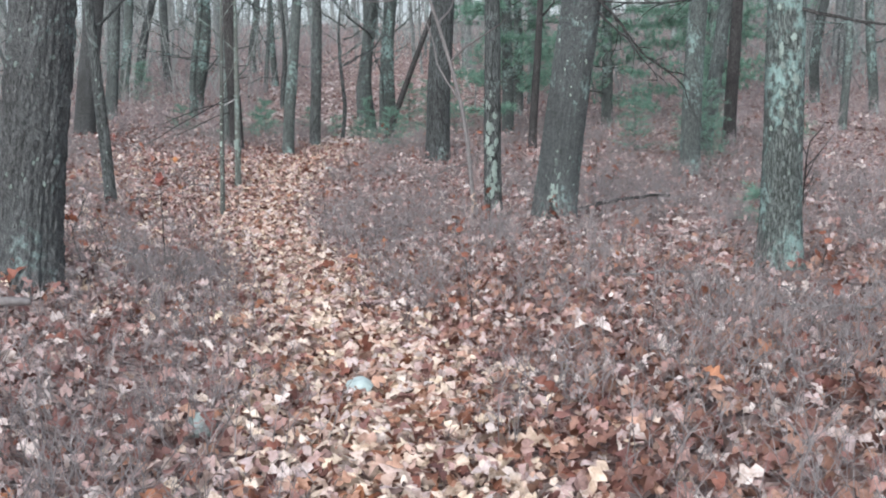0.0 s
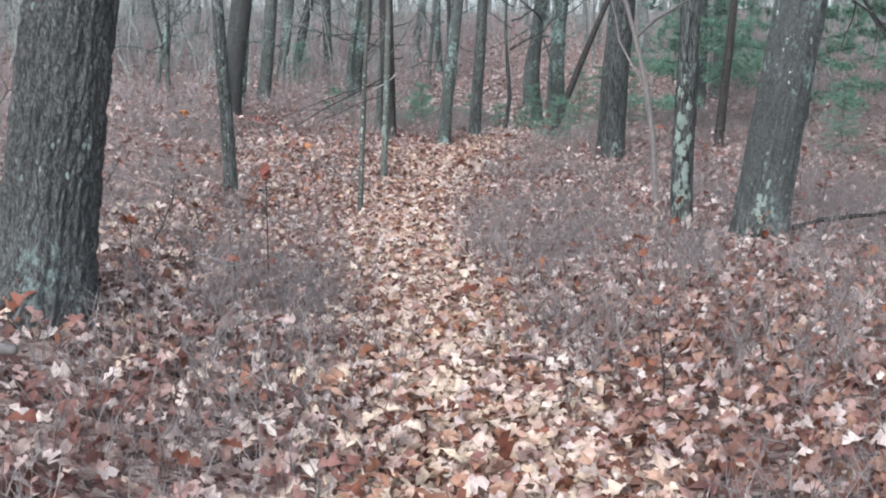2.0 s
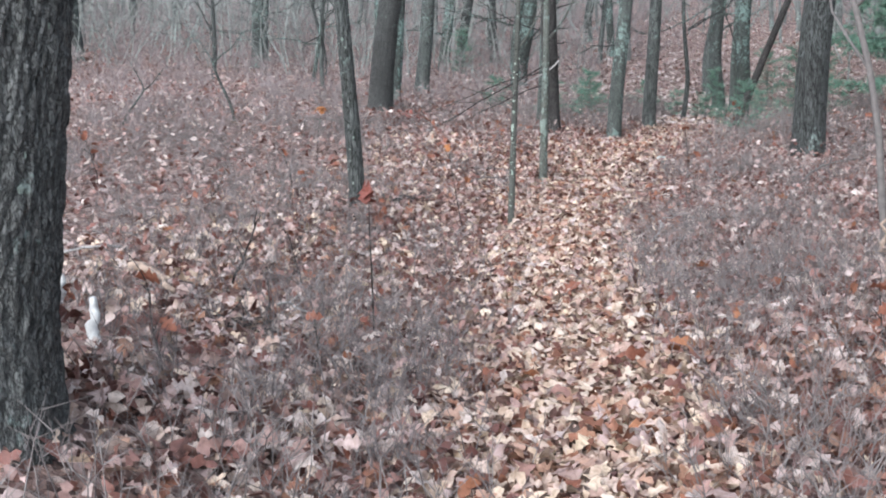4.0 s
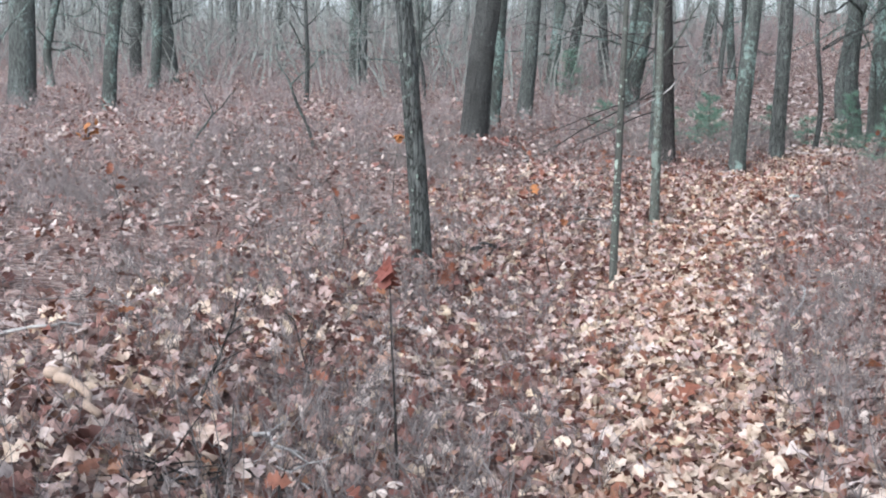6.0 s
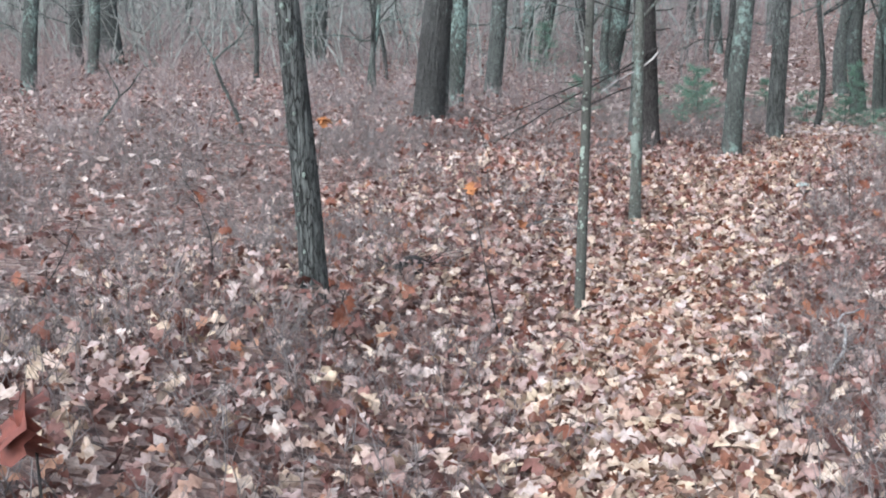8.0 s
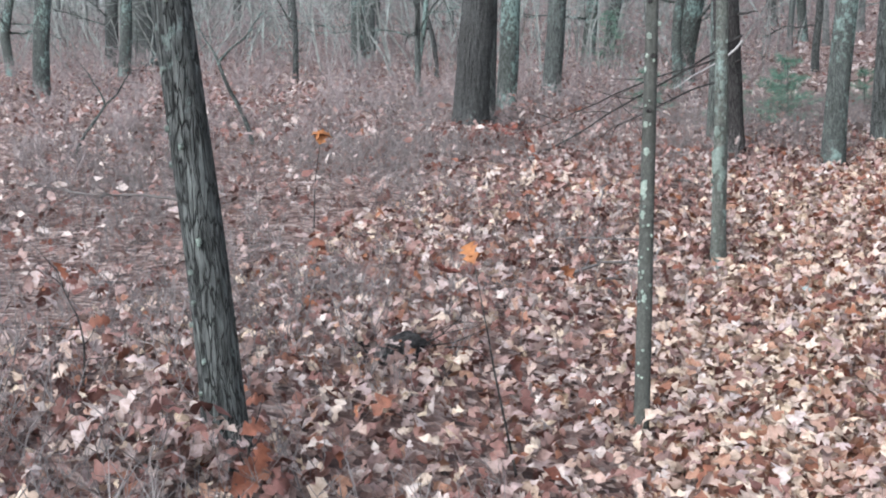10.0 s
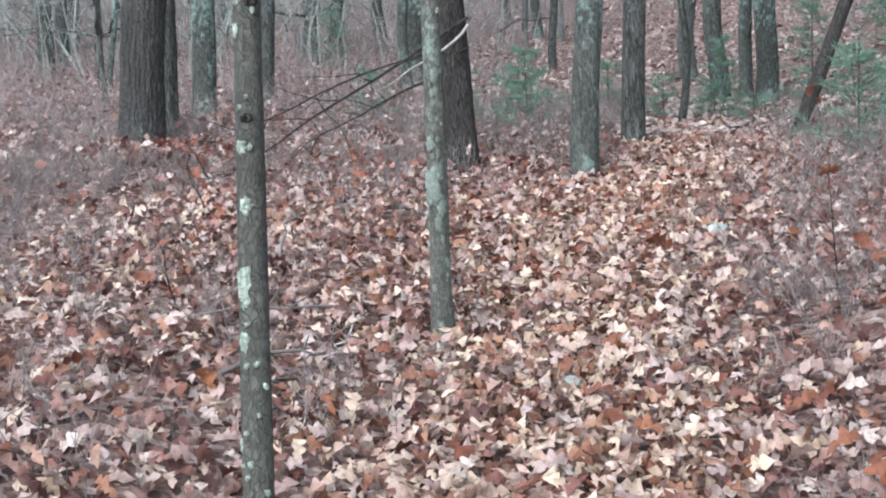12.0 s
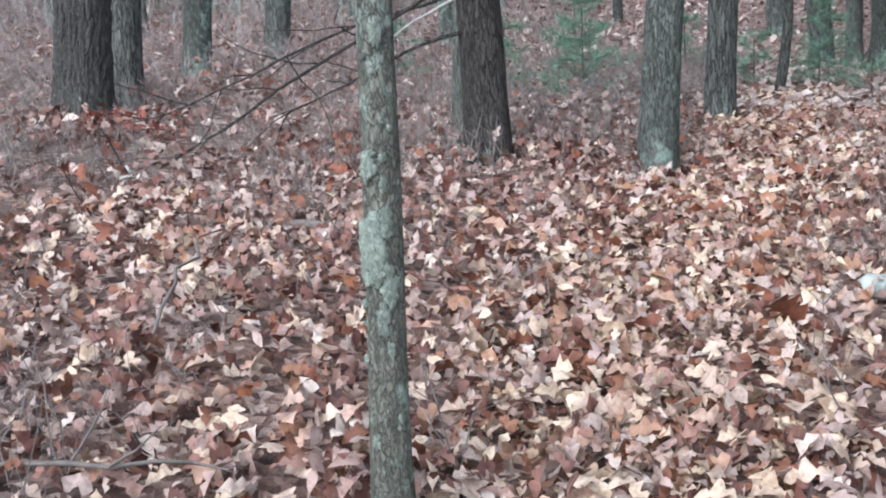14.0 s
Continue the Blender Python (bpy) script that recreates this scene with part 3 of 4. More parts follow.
snag(pine_like, (0.38, -0.1, 2.4), (0.6, -0.2, -0.2), 1.3, 0.015, 209, DARK, "", True, 0.14, -0.05)
snag(lichen_tree, (0.1, -0.1, 2.0), (0.8, -0.2, -0.3), 1.5, 0.016, 210, DARK, "", True, 0.12)
snag(lichen_tree, (-0.1, -0.1, 2.15), (-0.8, -0.2, 0.35), 1.4, 0.015, 211, DARK, "", True, 0.12)
snag(thin_b, (-0.08, -0.05, 0.95), (-0.6, -0.3, 0.25), 0.45, 0.007, 213, DEADWOOD, "", True, 0.1)
for n, (hh, ww, tt, ang) in enumerate([(1.06, 0.024, 0.058, 1.83), (0.96, 0.014, 0.03, 1.9), (1.24, 0.018, 0.02, 2.3), (1.36, 0.014, 0.02, 2.0), (1.6, 0.012, 0.018, 1.6), (0.75, 0.012, 0.018, 1.3), (1.75, 0.014, 0.02, 2.2), (0.6, 0.014, 0.025, 2.6)]):
    d = Vector((math.cos(ang + 2.2), math.sin(ang + 2.2), 0))
    crust(sapling_s, (0.005 * hh + d.x * 0.029, 0.19 * hh + d.y * 0.029, hh), (ww, tt), 300 + n, d, 0.033)
def knot(tree, at, size, normal):
    """A dark branch scar ringed by swollen bark."""
    n = np.array(normal, float)
    side, up = np.cross(n, (0, 0, 1.0)), np.array([0, 0, 1.0])
    ang = np.arange(14) * 2 * np.pi / 14
    rings = [np.array(at) + (side * np.cos(ang)[:, None] + up * np.sin(ang)[:, None] * 0.75) * size * f + n * h * size for f, h in ((0.35, -0.05), (0.6, 0.3), (0.9, 0.25), (1.15, -0.35))]
    v = np.vstack([[np.array(at) - n * size * 0.1]] + rings)
    t = [(0, 1 + i, 1 + (i + 1) % 14) for i in range(14)]
    for r in range(3):
        for i in range(14):
            a, c = 1 + r * 14 + i, 1 + r * 14 + (i + 1) % 14
            t += [(a, a + 14, c + 14), (a, c + 14, c)]
    return child("knot", mesh_of("knot", v, t, DARK, True), tree, "dark branch scar")


for hh, ang, size in ((1.42, -1.6, 0.013), (1.66, -1.1, 0.014), (1.9, -1.9, 0.012)):
    d = Vector((math.cos(ang), math.sin(ang), 0))
    knot(sapling_s, (0.005 * hh + d.x * 0.031, 0.19 * hh + d.y * 0.031, hh), size, d)
for n in range(26):
    r9 = np.random.default_rng(380 + n)
    hh, ang = r9.uniform(0.25, 2.0), r9.normal(-1.6, 0.7)
    d = Vector((math.cos(ang), math.sin(ang), 0))
    k = r9.uniform(0.004, 0.009)
    crust(sapling_s, (0.005 * hh + d.x * 0.0305, 0.19 * hh + d.y * 0.0305, hh), (k, k * r9.uniform(0.8, 1.4)), 410 + n, d, 0.033)
for n, (hh, ww, tt, ang) in enumerate([(0.78, 0.04, 0.1, -1.7), (0.6, 0.022, 0.05, -1.3), (0.98, 0.02, 0.05, -1.9), (1.3, 0.018, 0.05, -1.1)]):
    d = Vector((math.cos(ang), math.sin(ang), 0))
    crust(sapling_t, (0.026 * hh + d.x * 0.047, d.y * 0.047, hh), (ww, tt), 320 + n, d, 0.05, DULLCRUST)
def speckle(tree, lean, radius, count, low, high, small, large, seed, facing=-1.6, swing=0.6, stuff=None):
    """Lichen crusts scattered over one side of a trunk."""
    r5 = np.random.default_rng(seed)
    for n in range(count):
        hh, ang = r5.uniform(low, high), r5.normal(facing, swing)
        d = Vector((math.cos(ang), math.sin(ang), 0))
        rr = radius * (1 - 0.035 * hh) * (1 + 0.26 * math.exp(-(hh + 0.1) / (0.1 + radius * 0.9)))
        k = r5.uniform(small, large)
        crust(tree, (lean[0] * hh + d.x * rr, lean[1] * hh + d.y * rr, hh), (k, k * r5.uniform(1.0, 2.0)), seed * 100 + n, d, max(radius, 0.05), stuff)


speckle(pine_like, (0.136, -0.018), 0.226, 60, 0.05, 0.75, 0.012, 0.036, 31, -2.1, 0.6, DULLCRUST)
speckle(pine_like, (0.136, -0.018), 0.228, 40, 0.7, 2.6, 0.007, 0.02, 32)
speckle(twin_thin, (0, 0), 0.097, 44, 0.05, 1.45, 0.014, 0.04, 33, -1.7, 0.6, DULLCRUST)
speckle(lichen_tree, (0.008, 0), 0.153, 40, 0.1, 2.2, 0.01, 0.03, 34, stuff=DULLCRUST)
speckle(thin_b, (-0.045, -0.022), 0.079, 16, 0.2, 2.0, 0.005, 0.011, 35, stuff=DULLCRUST)
speckle(big_oak, (0.128, 0.026), 0.221, 30, 0.3, 2.3, 0.006, 0.016, 36, -1.2, stuff=DULLCRUST)
speckle(sapling_t, (0.026, 0.005), 0.049, 30, 0.66, 0.86, 0.015, 0.028, 37, -1.6, 1.0, DULLCRUST)
speckle(sapling_t, (0.026, 0.005), 0.049, 30, 0.1, 1.9, 0.005, 0.014, 38, -1.6, 0.8, DULLCRUST)
rng = np.random.default_rng(77)
for n in range(9):
    hh, ang = 0.1 + 0.16 * n + rng.uniform(-0.05, 0.05), -1.8 + rng.normal(0, 0.4)
    d = Vector((math.cos(ang), math.sin(ang), 0))
    crust(twin_thin, (d.x * 0.097, d.y * 0.097, hh), (rng.uniform(0.03, 0.05), rng.uniform(0.06, 0.11)), 340 + n, d, 0.1, DULLCRUST)


# ---- pines ----
def tuft_piece(rng, count, length, width, spread_by):
    v, t = [], []
    for i in range(count):
        d = np.array([1.0, 0, 0.15]) + rng.normal(0, spread_by, 3)
        d /= np.linalg.norm(d)
        s = np.cross(d, rng.normal(0, 1, 3))
        s *= width / (np.linalg.norm(s) + 1e-9)
        k = len(v)
        v += [-s, s, d * length * rng.uniform(0.7, 1.1)]
        t.append((k, k + 1, k + 2))
    return np.array(v), np.array(t)


def pine(name, x, y, height, label, seed, reach, first, whorl, needles, length, width, dia, per=5):
    rng = np.random.default_rng(seed)
    tree = tagged(new(name), label, "pine tree")
    tree.location = (x, y, float(ground_z(x, y)) - 0.03)
    hs = np.linspace(0, height, 10)
    child("trunk", mesh_of("trunk", *sweep(np.stack([0.02 * np.sin(hs), 0.02 * np.cos(hs), hs - 0.05], -1), np.linspace(dia / 2, 0.006, 10), 10), GREY, True), tree)
    green = []
    tufts = [tuft_piece(rng, needles, length, width, 0.75) for _ in range(4)]
    h = first
    while h < height * 0.97:
        r = reach * (1 - 0.75 * (h / height)) * rng.uniform(0.8, 1.1)
        for i in range(5):
            a = i * 1.257 + rng.uniform(0, 0.8)
            line = wander(rng, (0, 0, h + rng.normal(0, whorl * 0.3)), (math.cos(a), math.sin(a), rng.uniform(-0.08, 0.35)), r * rng.uniform(0.5, 1.15), 6, 0.12, 0.03)
            child("branch", mesh_of("branch", *sweep(line, np.linspace(0.007 * reach, 0.002, 7), 4), GREY, True), tree)
            for j in range(2, 7):
                for q in range(per):
                    d = line[j] - line[j - 1] + rng.normal(0, 0.45 * r / 6, 3) * np.array([1, 1, 0.5])
                    d /= np.linalg.norm(d)
                    s = np.cross((0, 0, 1.0), d)
                    s /= np.linalg.norm(s) + 1e-9
                    m = np.stack([d, s, np.cross(d, s)], -1)
                    at = line[j] + rng.normal(0, 0.08 * r, 3) * np.array([1, 1, 0.35])
                    tv, tt = tufts[rng.integers(4)]
                    green.append((tv @ m.T + at, tt))
        h += whorl * rng.uniform(0.8, 1.2)
    child("foliage", mesh_of("foliage", *join(green), NEEDLE), tree, "green pine needles in soft tufts")
    return tree


for i, (x, y, h, r) in enumerate([(2.1, 28.3, 12, 2.3), (4.7, 30.2, 13, 2.5), (7.4, 30.5, 12, 2.4), (3.0, 36.0, 14, 2.8), (9.5, 38.0, 14, 3.0)]):
    pine("white_pine", x, y, h, "tall white pine with soft green needles behind the oaks", 400 + i, r, 0.9, 0.6, 24, 0.17, 0.0085, 0.3, 6 if i < 3 else 4)
for i, (x, y, h) in enumerate([(-3.6, 29.0, 0.95), (-1.45, 31.3, 0.6), (-0.5, 25.4, 1.1), (-6.0, 31.4, 0.7), (-2.1, 31.9, 0.6), (4.9, 21.2, 1.2), (5.6, 24.3, 1.7), (-1.0, 30.6, 0.5),
                             (-3.9, 30.8, 0.9), (0.3, 28.5, 1.5), (0.9, 29.6, 1.3), (-4.4, 29.5, 0.8), (4.2, 23.5, 1.3), (6.8, 22.0, 1.1), (-8.9, 40.0, 1.5), (-2.9, 33.2, 0.7), (5.2, 21.9, 1.5), (6.0, 25.2, 1.9), (-1.3, 32.2, 1.0), (-0.2, 31.6, 1.4), (3.6, 12.6, 0.55)]):
    pine("pine_seedling", x, y, h, "small green white pine seedling among fallen leaves", 430 + i, 0.34 + 0.25 * h, 0.1, 0.17, 9, 0.11, 0.0028, 0.02, 2)


# ---- saplings, dead stems, sticks and stones ----
def thin_stem(name, x, y, way, height, radius, label, seed, material=DARK, bend=0.1, twiggy=True, leaves=0, leaf_size=0.13, leaf_stuff=LEAF_RUST):
    rng = np.random.default_rng(seed)
    top = tagged(new(name), label, "sapling")
    top.location = (x, y, float(ground_z(x, y)) - 0.03)
    line = wander(rng, (0, 0, 0), (way[0], way[1], 1), height, 9, bend, 0.03)
    child("stem", mesh_of("stem", *sweep(line, np.linspace(radius, radius * 0.35, 10), 6), material, True), top)
    tips = [line[-1]]
    if twiggy:
        for i in range(3, 10):
            d = (line[i] - line[i - 1]) / np.linalg.norm(line[i] - line[i - 1]) + rng.normal(0, 0.6, 3)
            tl = wander(rng, line[i], d, height * rng.uniform(0.15, 0.4), 5, 0.15, 0.04)
            child("twig", mesh_of("twig", *sweep(tl, np.linspace(radius * 0.5, radius * 0.15, 6), 4), material, True), top)
            tips.append(tl[-1])
    for i in range(leaves):
        v, t = FINE[i % 4]
        m = turns(rng, 1, 0.8, leaf_size * rng.uniform(0.8, 1.2))
        lv, lt = stamp(v, t, m, np.array([tips[i % len(tips)]]))
        child("leaf", mesh_of("leaf", lv, lt, leaf_stuff, True), top, "withered curled oak leaf")
    return top


thin_stem("dead_sapling", 0.66, 14.0, (-0.16, 0.0), 4.2, 0.032, "thin dead stem with a pale broken foot", 500, DEADWOOD, 0.07)
def forked(name, x, y, way, trunk, arms, radius, label, seed):
    """A bare stem that parts into thin arms."""
    rng = np.random.default_rng(seed)
    top = tagged(new(name), label, "sapling")
    top.location = (x, y, float(ground_z(x, y)) - 0.03)
    line = wander(rng, (0, 0, 0), (way[0], way[1], 1), trunk, 6, 0.07)
    child("stem", mesh_of("stem", *sweep(line, np.linspace(radius, radius * 0.75, 7), 6), GREY, True), top)
    for a in arms:
        al = wander(rng, line[-1], a, math.hypot(*a), 6, 0.12)
        child("arm", mesh_of("arm", *sweep(al, np.linspace(radius * 0.7, radius * 0.25, 7), 5), GREY, True), top)
        for k in (3, 4, 5, 6):
            tl = wander(rng, al[k], np.array(a) + rng.normal(0, 0.35, 3), 0.28, 3, 0.2)
            child("twig", mesh_of("twig", *sweep(tl, np.linspace(radius * 0.25, radius * 0.1, 4), 3), GREY, True), top)
    return top


forked("bent_sapling", -10.6, 23.1, (0.5, 0.35), 0.75, ((-0.1, 0, 0.4), (0.5, 0.1, 0.3)), 0.02, "bent bare sapling leaning over the brush", 501)
forked("bent_sapling", -14.3, 22.45, (0.45, 0.1), 1.8, ((0.4, 0.0, 0.8), (0.05, 0.1, 0.5)), 0.03, "dark sapling leaning over the grey brush", 507)
forked("forked_sapling", -9.4, 25.0, (-0.16, -0.05), 1.1, ((-0.3, 0, 0.5), (0.6, 0.05, 0.5)), 0.028, "bare sapling with two thin arms", 502)
thin_stem("seedling", -3.35, 11.48, (0.38, 0.24), 0.45, 0.01, "short dark bent seedling in the leaf litter", 503)
orange = thin_stem("oak_seedling", -3.12, 16.6, (-0.2, 0.04), 0.93, 0.006, "thin oak seedling holding a bright orange leaf", 504, bend=0.015, twiggy=False, leaves=2, leaf_size=0.115, leaf_stuff=LEAF_ORANGE)
lv, lt = stamp(*FINE[1], turns(np.random.default_rng(44), 1, 0.7, 0.13), np.array([[-0.27, 0.02, 0.87]]))
child("leaf", mesh_of("leaf", lv, lt, LEAF_RED, True), orange, "withered dark brown oak leaf")
thin_stem("oak_seedling", -6.23, 20.67, (0.05, 0.0), 0.8, 0.006, "thin oak seedling with orange leaves in grey brush", 508, bend=0.03, twiggy=False, leaves=5, leaf_size=0.16, leaf_stuff=LEAF_ORANGE)
thin_stem("oak_seedling", -11.82, 22.36, (0.05, 0.0), 0.45, 0.007, "low oak seedling with a clump of orange leaves", 510, leaves=7, leaf_size=0.15, leaf_stuff=LEAF_ORANGE)
thin_stem("oak_seedling", -5.5, 19.3, (0.1, 0.05), 0.25, 0.006, "low oak sprout with a clump of rust leaves", 509, leaves=8, leaf_size=0.12)
thin_stem("oak_seedling", -2.41, 11.45, (0.0, 0.0), 0.9, 0.007, "thin oak seedling with red-brown withered leaves", 505, bend=0.02, twiggy=False, leaves=3, leaf_size=0.17, leaf_stuff=LEAF_RED)
thin_stem("forked_sapling", 3.3, 10.6, (0.2, -0.08), 1.0, 0.014, "dark forked sapling before the lichen tree", 506)
for i in range(26):
    r6 = np.random.default_rng(520 + i)
    y = r6.uniform(4.5, 27)
    off = r6.choice([-1, 1]) * r6.uniform(1.0, 5.5)
    x = float(trail(y)) + off
    thin_stem("oak_seedling", x, y, r6.normal(0, 0.2, 2), r6.uniform(0.3, 0.75), 0.006, "thin bare oak seedling with a few rust-brown leaves", 560 + i, leaves=int(r6.integers(2, 5)), leaf_size=0.11)


def stick(name, a, b, radius, label, seed, material=DEADWOOD, lift=0.0, twiggy=False, bend=0.03):
    rng = np.random.default_rng(seed)
    n = 9
    u = np.linspace(0, 1, n)[:, None]
    p = np.hstack([np.array(a[:2])[None] * (1 - u) + np.array(b[:2])[None] * u, np.zeros((n, 1))])
    p[1:-1, :2] += rng.normal(0, bend, (n - 2, 2))
    p[:, 2] = ground_z(p[:, 0], p[:, 1]) + radius * 0.9 + 0.015
    p[:, 2] += np.linspace(a[2] if len(a) > 2 else 0, b[2] if len(b) > 2 else 0, n) + lift * np.sin(np.pi * u[:, 0])
    rad = np.linspace(radius, radius * 0.55, n) * rng.uniform(0.85, 1.15, n)
    ob = tagged(new(name, mesh_of(name, *sweep(p, rad, 7), material, True)), label, "stick")
    if twiggy:
        for i in range(2, n):
            d = p[i] - p[i - 1] + rng.normal(0, 0.5, 3) * np.linalg.norm(p[i] - p[i - 1])
            tl = wander(rng, p[i], d + np.array([0, 0, 0.05]), np.linalg.norm(p[-1] - p[0]) * rng.uniform(0.12, 0.3), 4, 0.12)
            child("side_twig", mesh_of("side_twig", *sweep(tl, np.linspace(radius * 0.5, radius * 0.2, 5), 4), material, True), ob)
    return ob


stick("fallen_branch", (-4.45, 23.55), (-3.6, 23.35), 0.028, "fallen grey branch lying on the leaf litter", 601)
stick("fallen_branch", (1.8, 13.5, 0.1), (2.95, 14.2, 0.2), 0.026, "fallen dark branch beside the leaning oak", 602, DARK, 0.05)
stick("fallen_branch", (-3.1, 6.8), (-2.28, 7.05, 0.12), 0.045, "dark fallen branch before the large oak", 603)
stick("curved_stick", (-4.85, 11.9), (-4.4, 12.4), 0.012, "pale arched stick in the leaves", 604, PALEWOOD, 0.08)
stick("bleached_stick", (-2.86, 9.15), (-2.9, 9.22, 0.2), 0.028, "bleached white stick poking out of the leaves", 605, WHITEWOOD, 0.02, bend=0.012)
stick("fallen_stick", (-3.56, 19.73), (-3.62, 20.08, 0.05), 0.014, "short grey stick among fallen leaves", 607)
stick("fallen_stick", (-3.53, 20.3), (-3.4, 20.4, 0.2), 0.008, "thin pale stick standing in the leaves", 608, PALEWOOD)
stick("pale_stick", (-1.21, 15.61), (-1.06, 16.85, 0.1), 0.01, "thin pale branch beside the trail", 609, PALEWOOD, 0.1)
stick("fallen_branch", (0.06, 19.4), (0.9, 20.6, 0.2), 0.014, "thin dead branch caught in the brush", 610, DEADWOOD, 0.1, True)
stick("broken_stub", (0.6, 13.8), (0.64, 13.84, 0.28), 0.022, "pale broken stub beside the slim maple", 615, TANWOOD)
stick("bleached_stick", (-3.4, 9.76, 0.02), (-3.44, 9.84, 0.22), 0.026, "bleached white branch piece propped in the leaves", 616, WHITEWOOD, 0.01, bend=0.01)
stick("curved_stick", (-2.86, 11.1, 0.08), (-2.5, 10.9, 0.02), 0.009, "thin pale twig curling over the leaves", 617, PALEWOOD, 0.08, True)
stick("fallen_stick", (-4.18, 21.7, 0.02), (-4.32, 22.7, 0.2), 0.008, "thin grey stick leaning in the leaves", 618, DEADWOOD, 0.05)
stick("fallen_log", (-22.6, 30.1), (-20.6, 30.3, 0.1), 0.13, "pale bare log fallen in the brush", 612, PALEWOOD)
stick("curved_stick", (-3.69, 10.95, 0.12), (-3.35, 10.8, 0.05), 0.027, "tan broken branch piece among the leaves", 613, TANWOOD, 0.04)
stick("fallen_stick", (-3.9, 19.95), (-3.5, 20.25, 0.1), 0.012, "dark branch half buried in leaves", 614, DEADWOOD, 0.06, True)
stick("pale_stick", (-5.61, 24.26), (-5.58, 24.27, 0.14), 0.014, "short white broken stick upright in leaves", 611, PALEWOOD)
for i in range(34):
    r7 = np.random.default_rng(640 + i)
    y = r7.uniform(4, 26)
    x = float(trail(y)) + r7.choice([-1, 1]) * r7.uniform(0.9, 5)
    a = r7.uniform(0, 6.28)
    ln = r7.uniform(0.3, 1.1)
    stick("fallen_twig", (x, y), (x + math.cos(a) * ln, y + math.sin(a) * ln, r7.uniform(0, 0.12)), r7.uniform(0.004, 0.011), "thin fallen twig on the leaf litter", 700 + i, DEADWOOD, 0.02, i % 2 == 0)


def twig_pile(x, y, seed):
    rng = np.random.default_rng(seed)
    pile = tagged(new("twig_pile"), "small dark heap of dead twigs on the leaf litter", "twig pile")
    pile.location = (x, y, float(ground_z(x, y)))
    for i in range(24):
        a, e = rng.uniform(0, 6.28), rng.uniform(-0.1, 0.5)
        line = wander(rng, rng.normal(0, 0.1, 3) * np.array([1, 1, 0.1]) + np.array([0, 0, 0.03]), (math.cos(a), math.sin(a), e), rng.uniform(0.15, 0.4), 4, 0.2)
        child("twig", mesh_of("twig", *sweep(line, np.linspace(0.005, 0.002, 5), 4), DARK, True), pile)


twig_pile(-4.1, 17.6, 801)
twig_pile(-2.9, 10.6, 802)


def stone(x, y, size, label, seed, sink=0.4, name="stone", stuff=STONE):
    bm = bmesh.new()
    bmesh.ops.create_icosphere(bm, subdivisions=3, radius=1.0)
    for v in bm.verts:
        k = 1 + 0.3 * noise.noise(v.co * 1.3 + Vector((seed, 0, 0))) + 0.08 * noise.noise(v.co * 4 + Vector((0, seed, 0)))
        v.co = Vector((v.co.x * size[0], v.co.y * size[1], v.co.z * size[2])) * k
    me = bpy.data.meshes.new(name)
    bm.to_mesh(me)
    bm.free()
    me.materials.append(stuff)
    for p in me.polygons:
        p.use_smooth = True
    ob = tagged(new(name, me), label, "stone" if stuff is STONE else "rotten wood")
    ob.location = (x, y, float(ground_z(x, y)) + size[2] * (1 - 2 * sink) + 0.02)
    ob.rotation_euler = (0.1, 0.15, seed)


stone(-1.7, 23.05, (0.085, 0.07, 0.055), "pale grey-green stone lying on the trail's edge", 3, 0.22)
stone(-0.31, 5.95, (0.1, 0.08, 0.08), "pale lichened stone in the middle of the trail", 5, 0.35)
stone(-1.02, 5.45, (0.09, 0.07, 0.06), "grey stone half buried in leaves", 8, 0.5)

stone(-2.39, 20.13, (0.055, 0.05, 0.04), "small grey-green stone among the trail leaves", 14, 0.12)
# added dark lump that stands in for the shade of a hollow here
stone(-4.1, 17.62, (0.19, 0.12, 0.06), "dark lump added for the shaded hollow under the leaves", 11, 0.42, "rotten_stump", DARK)


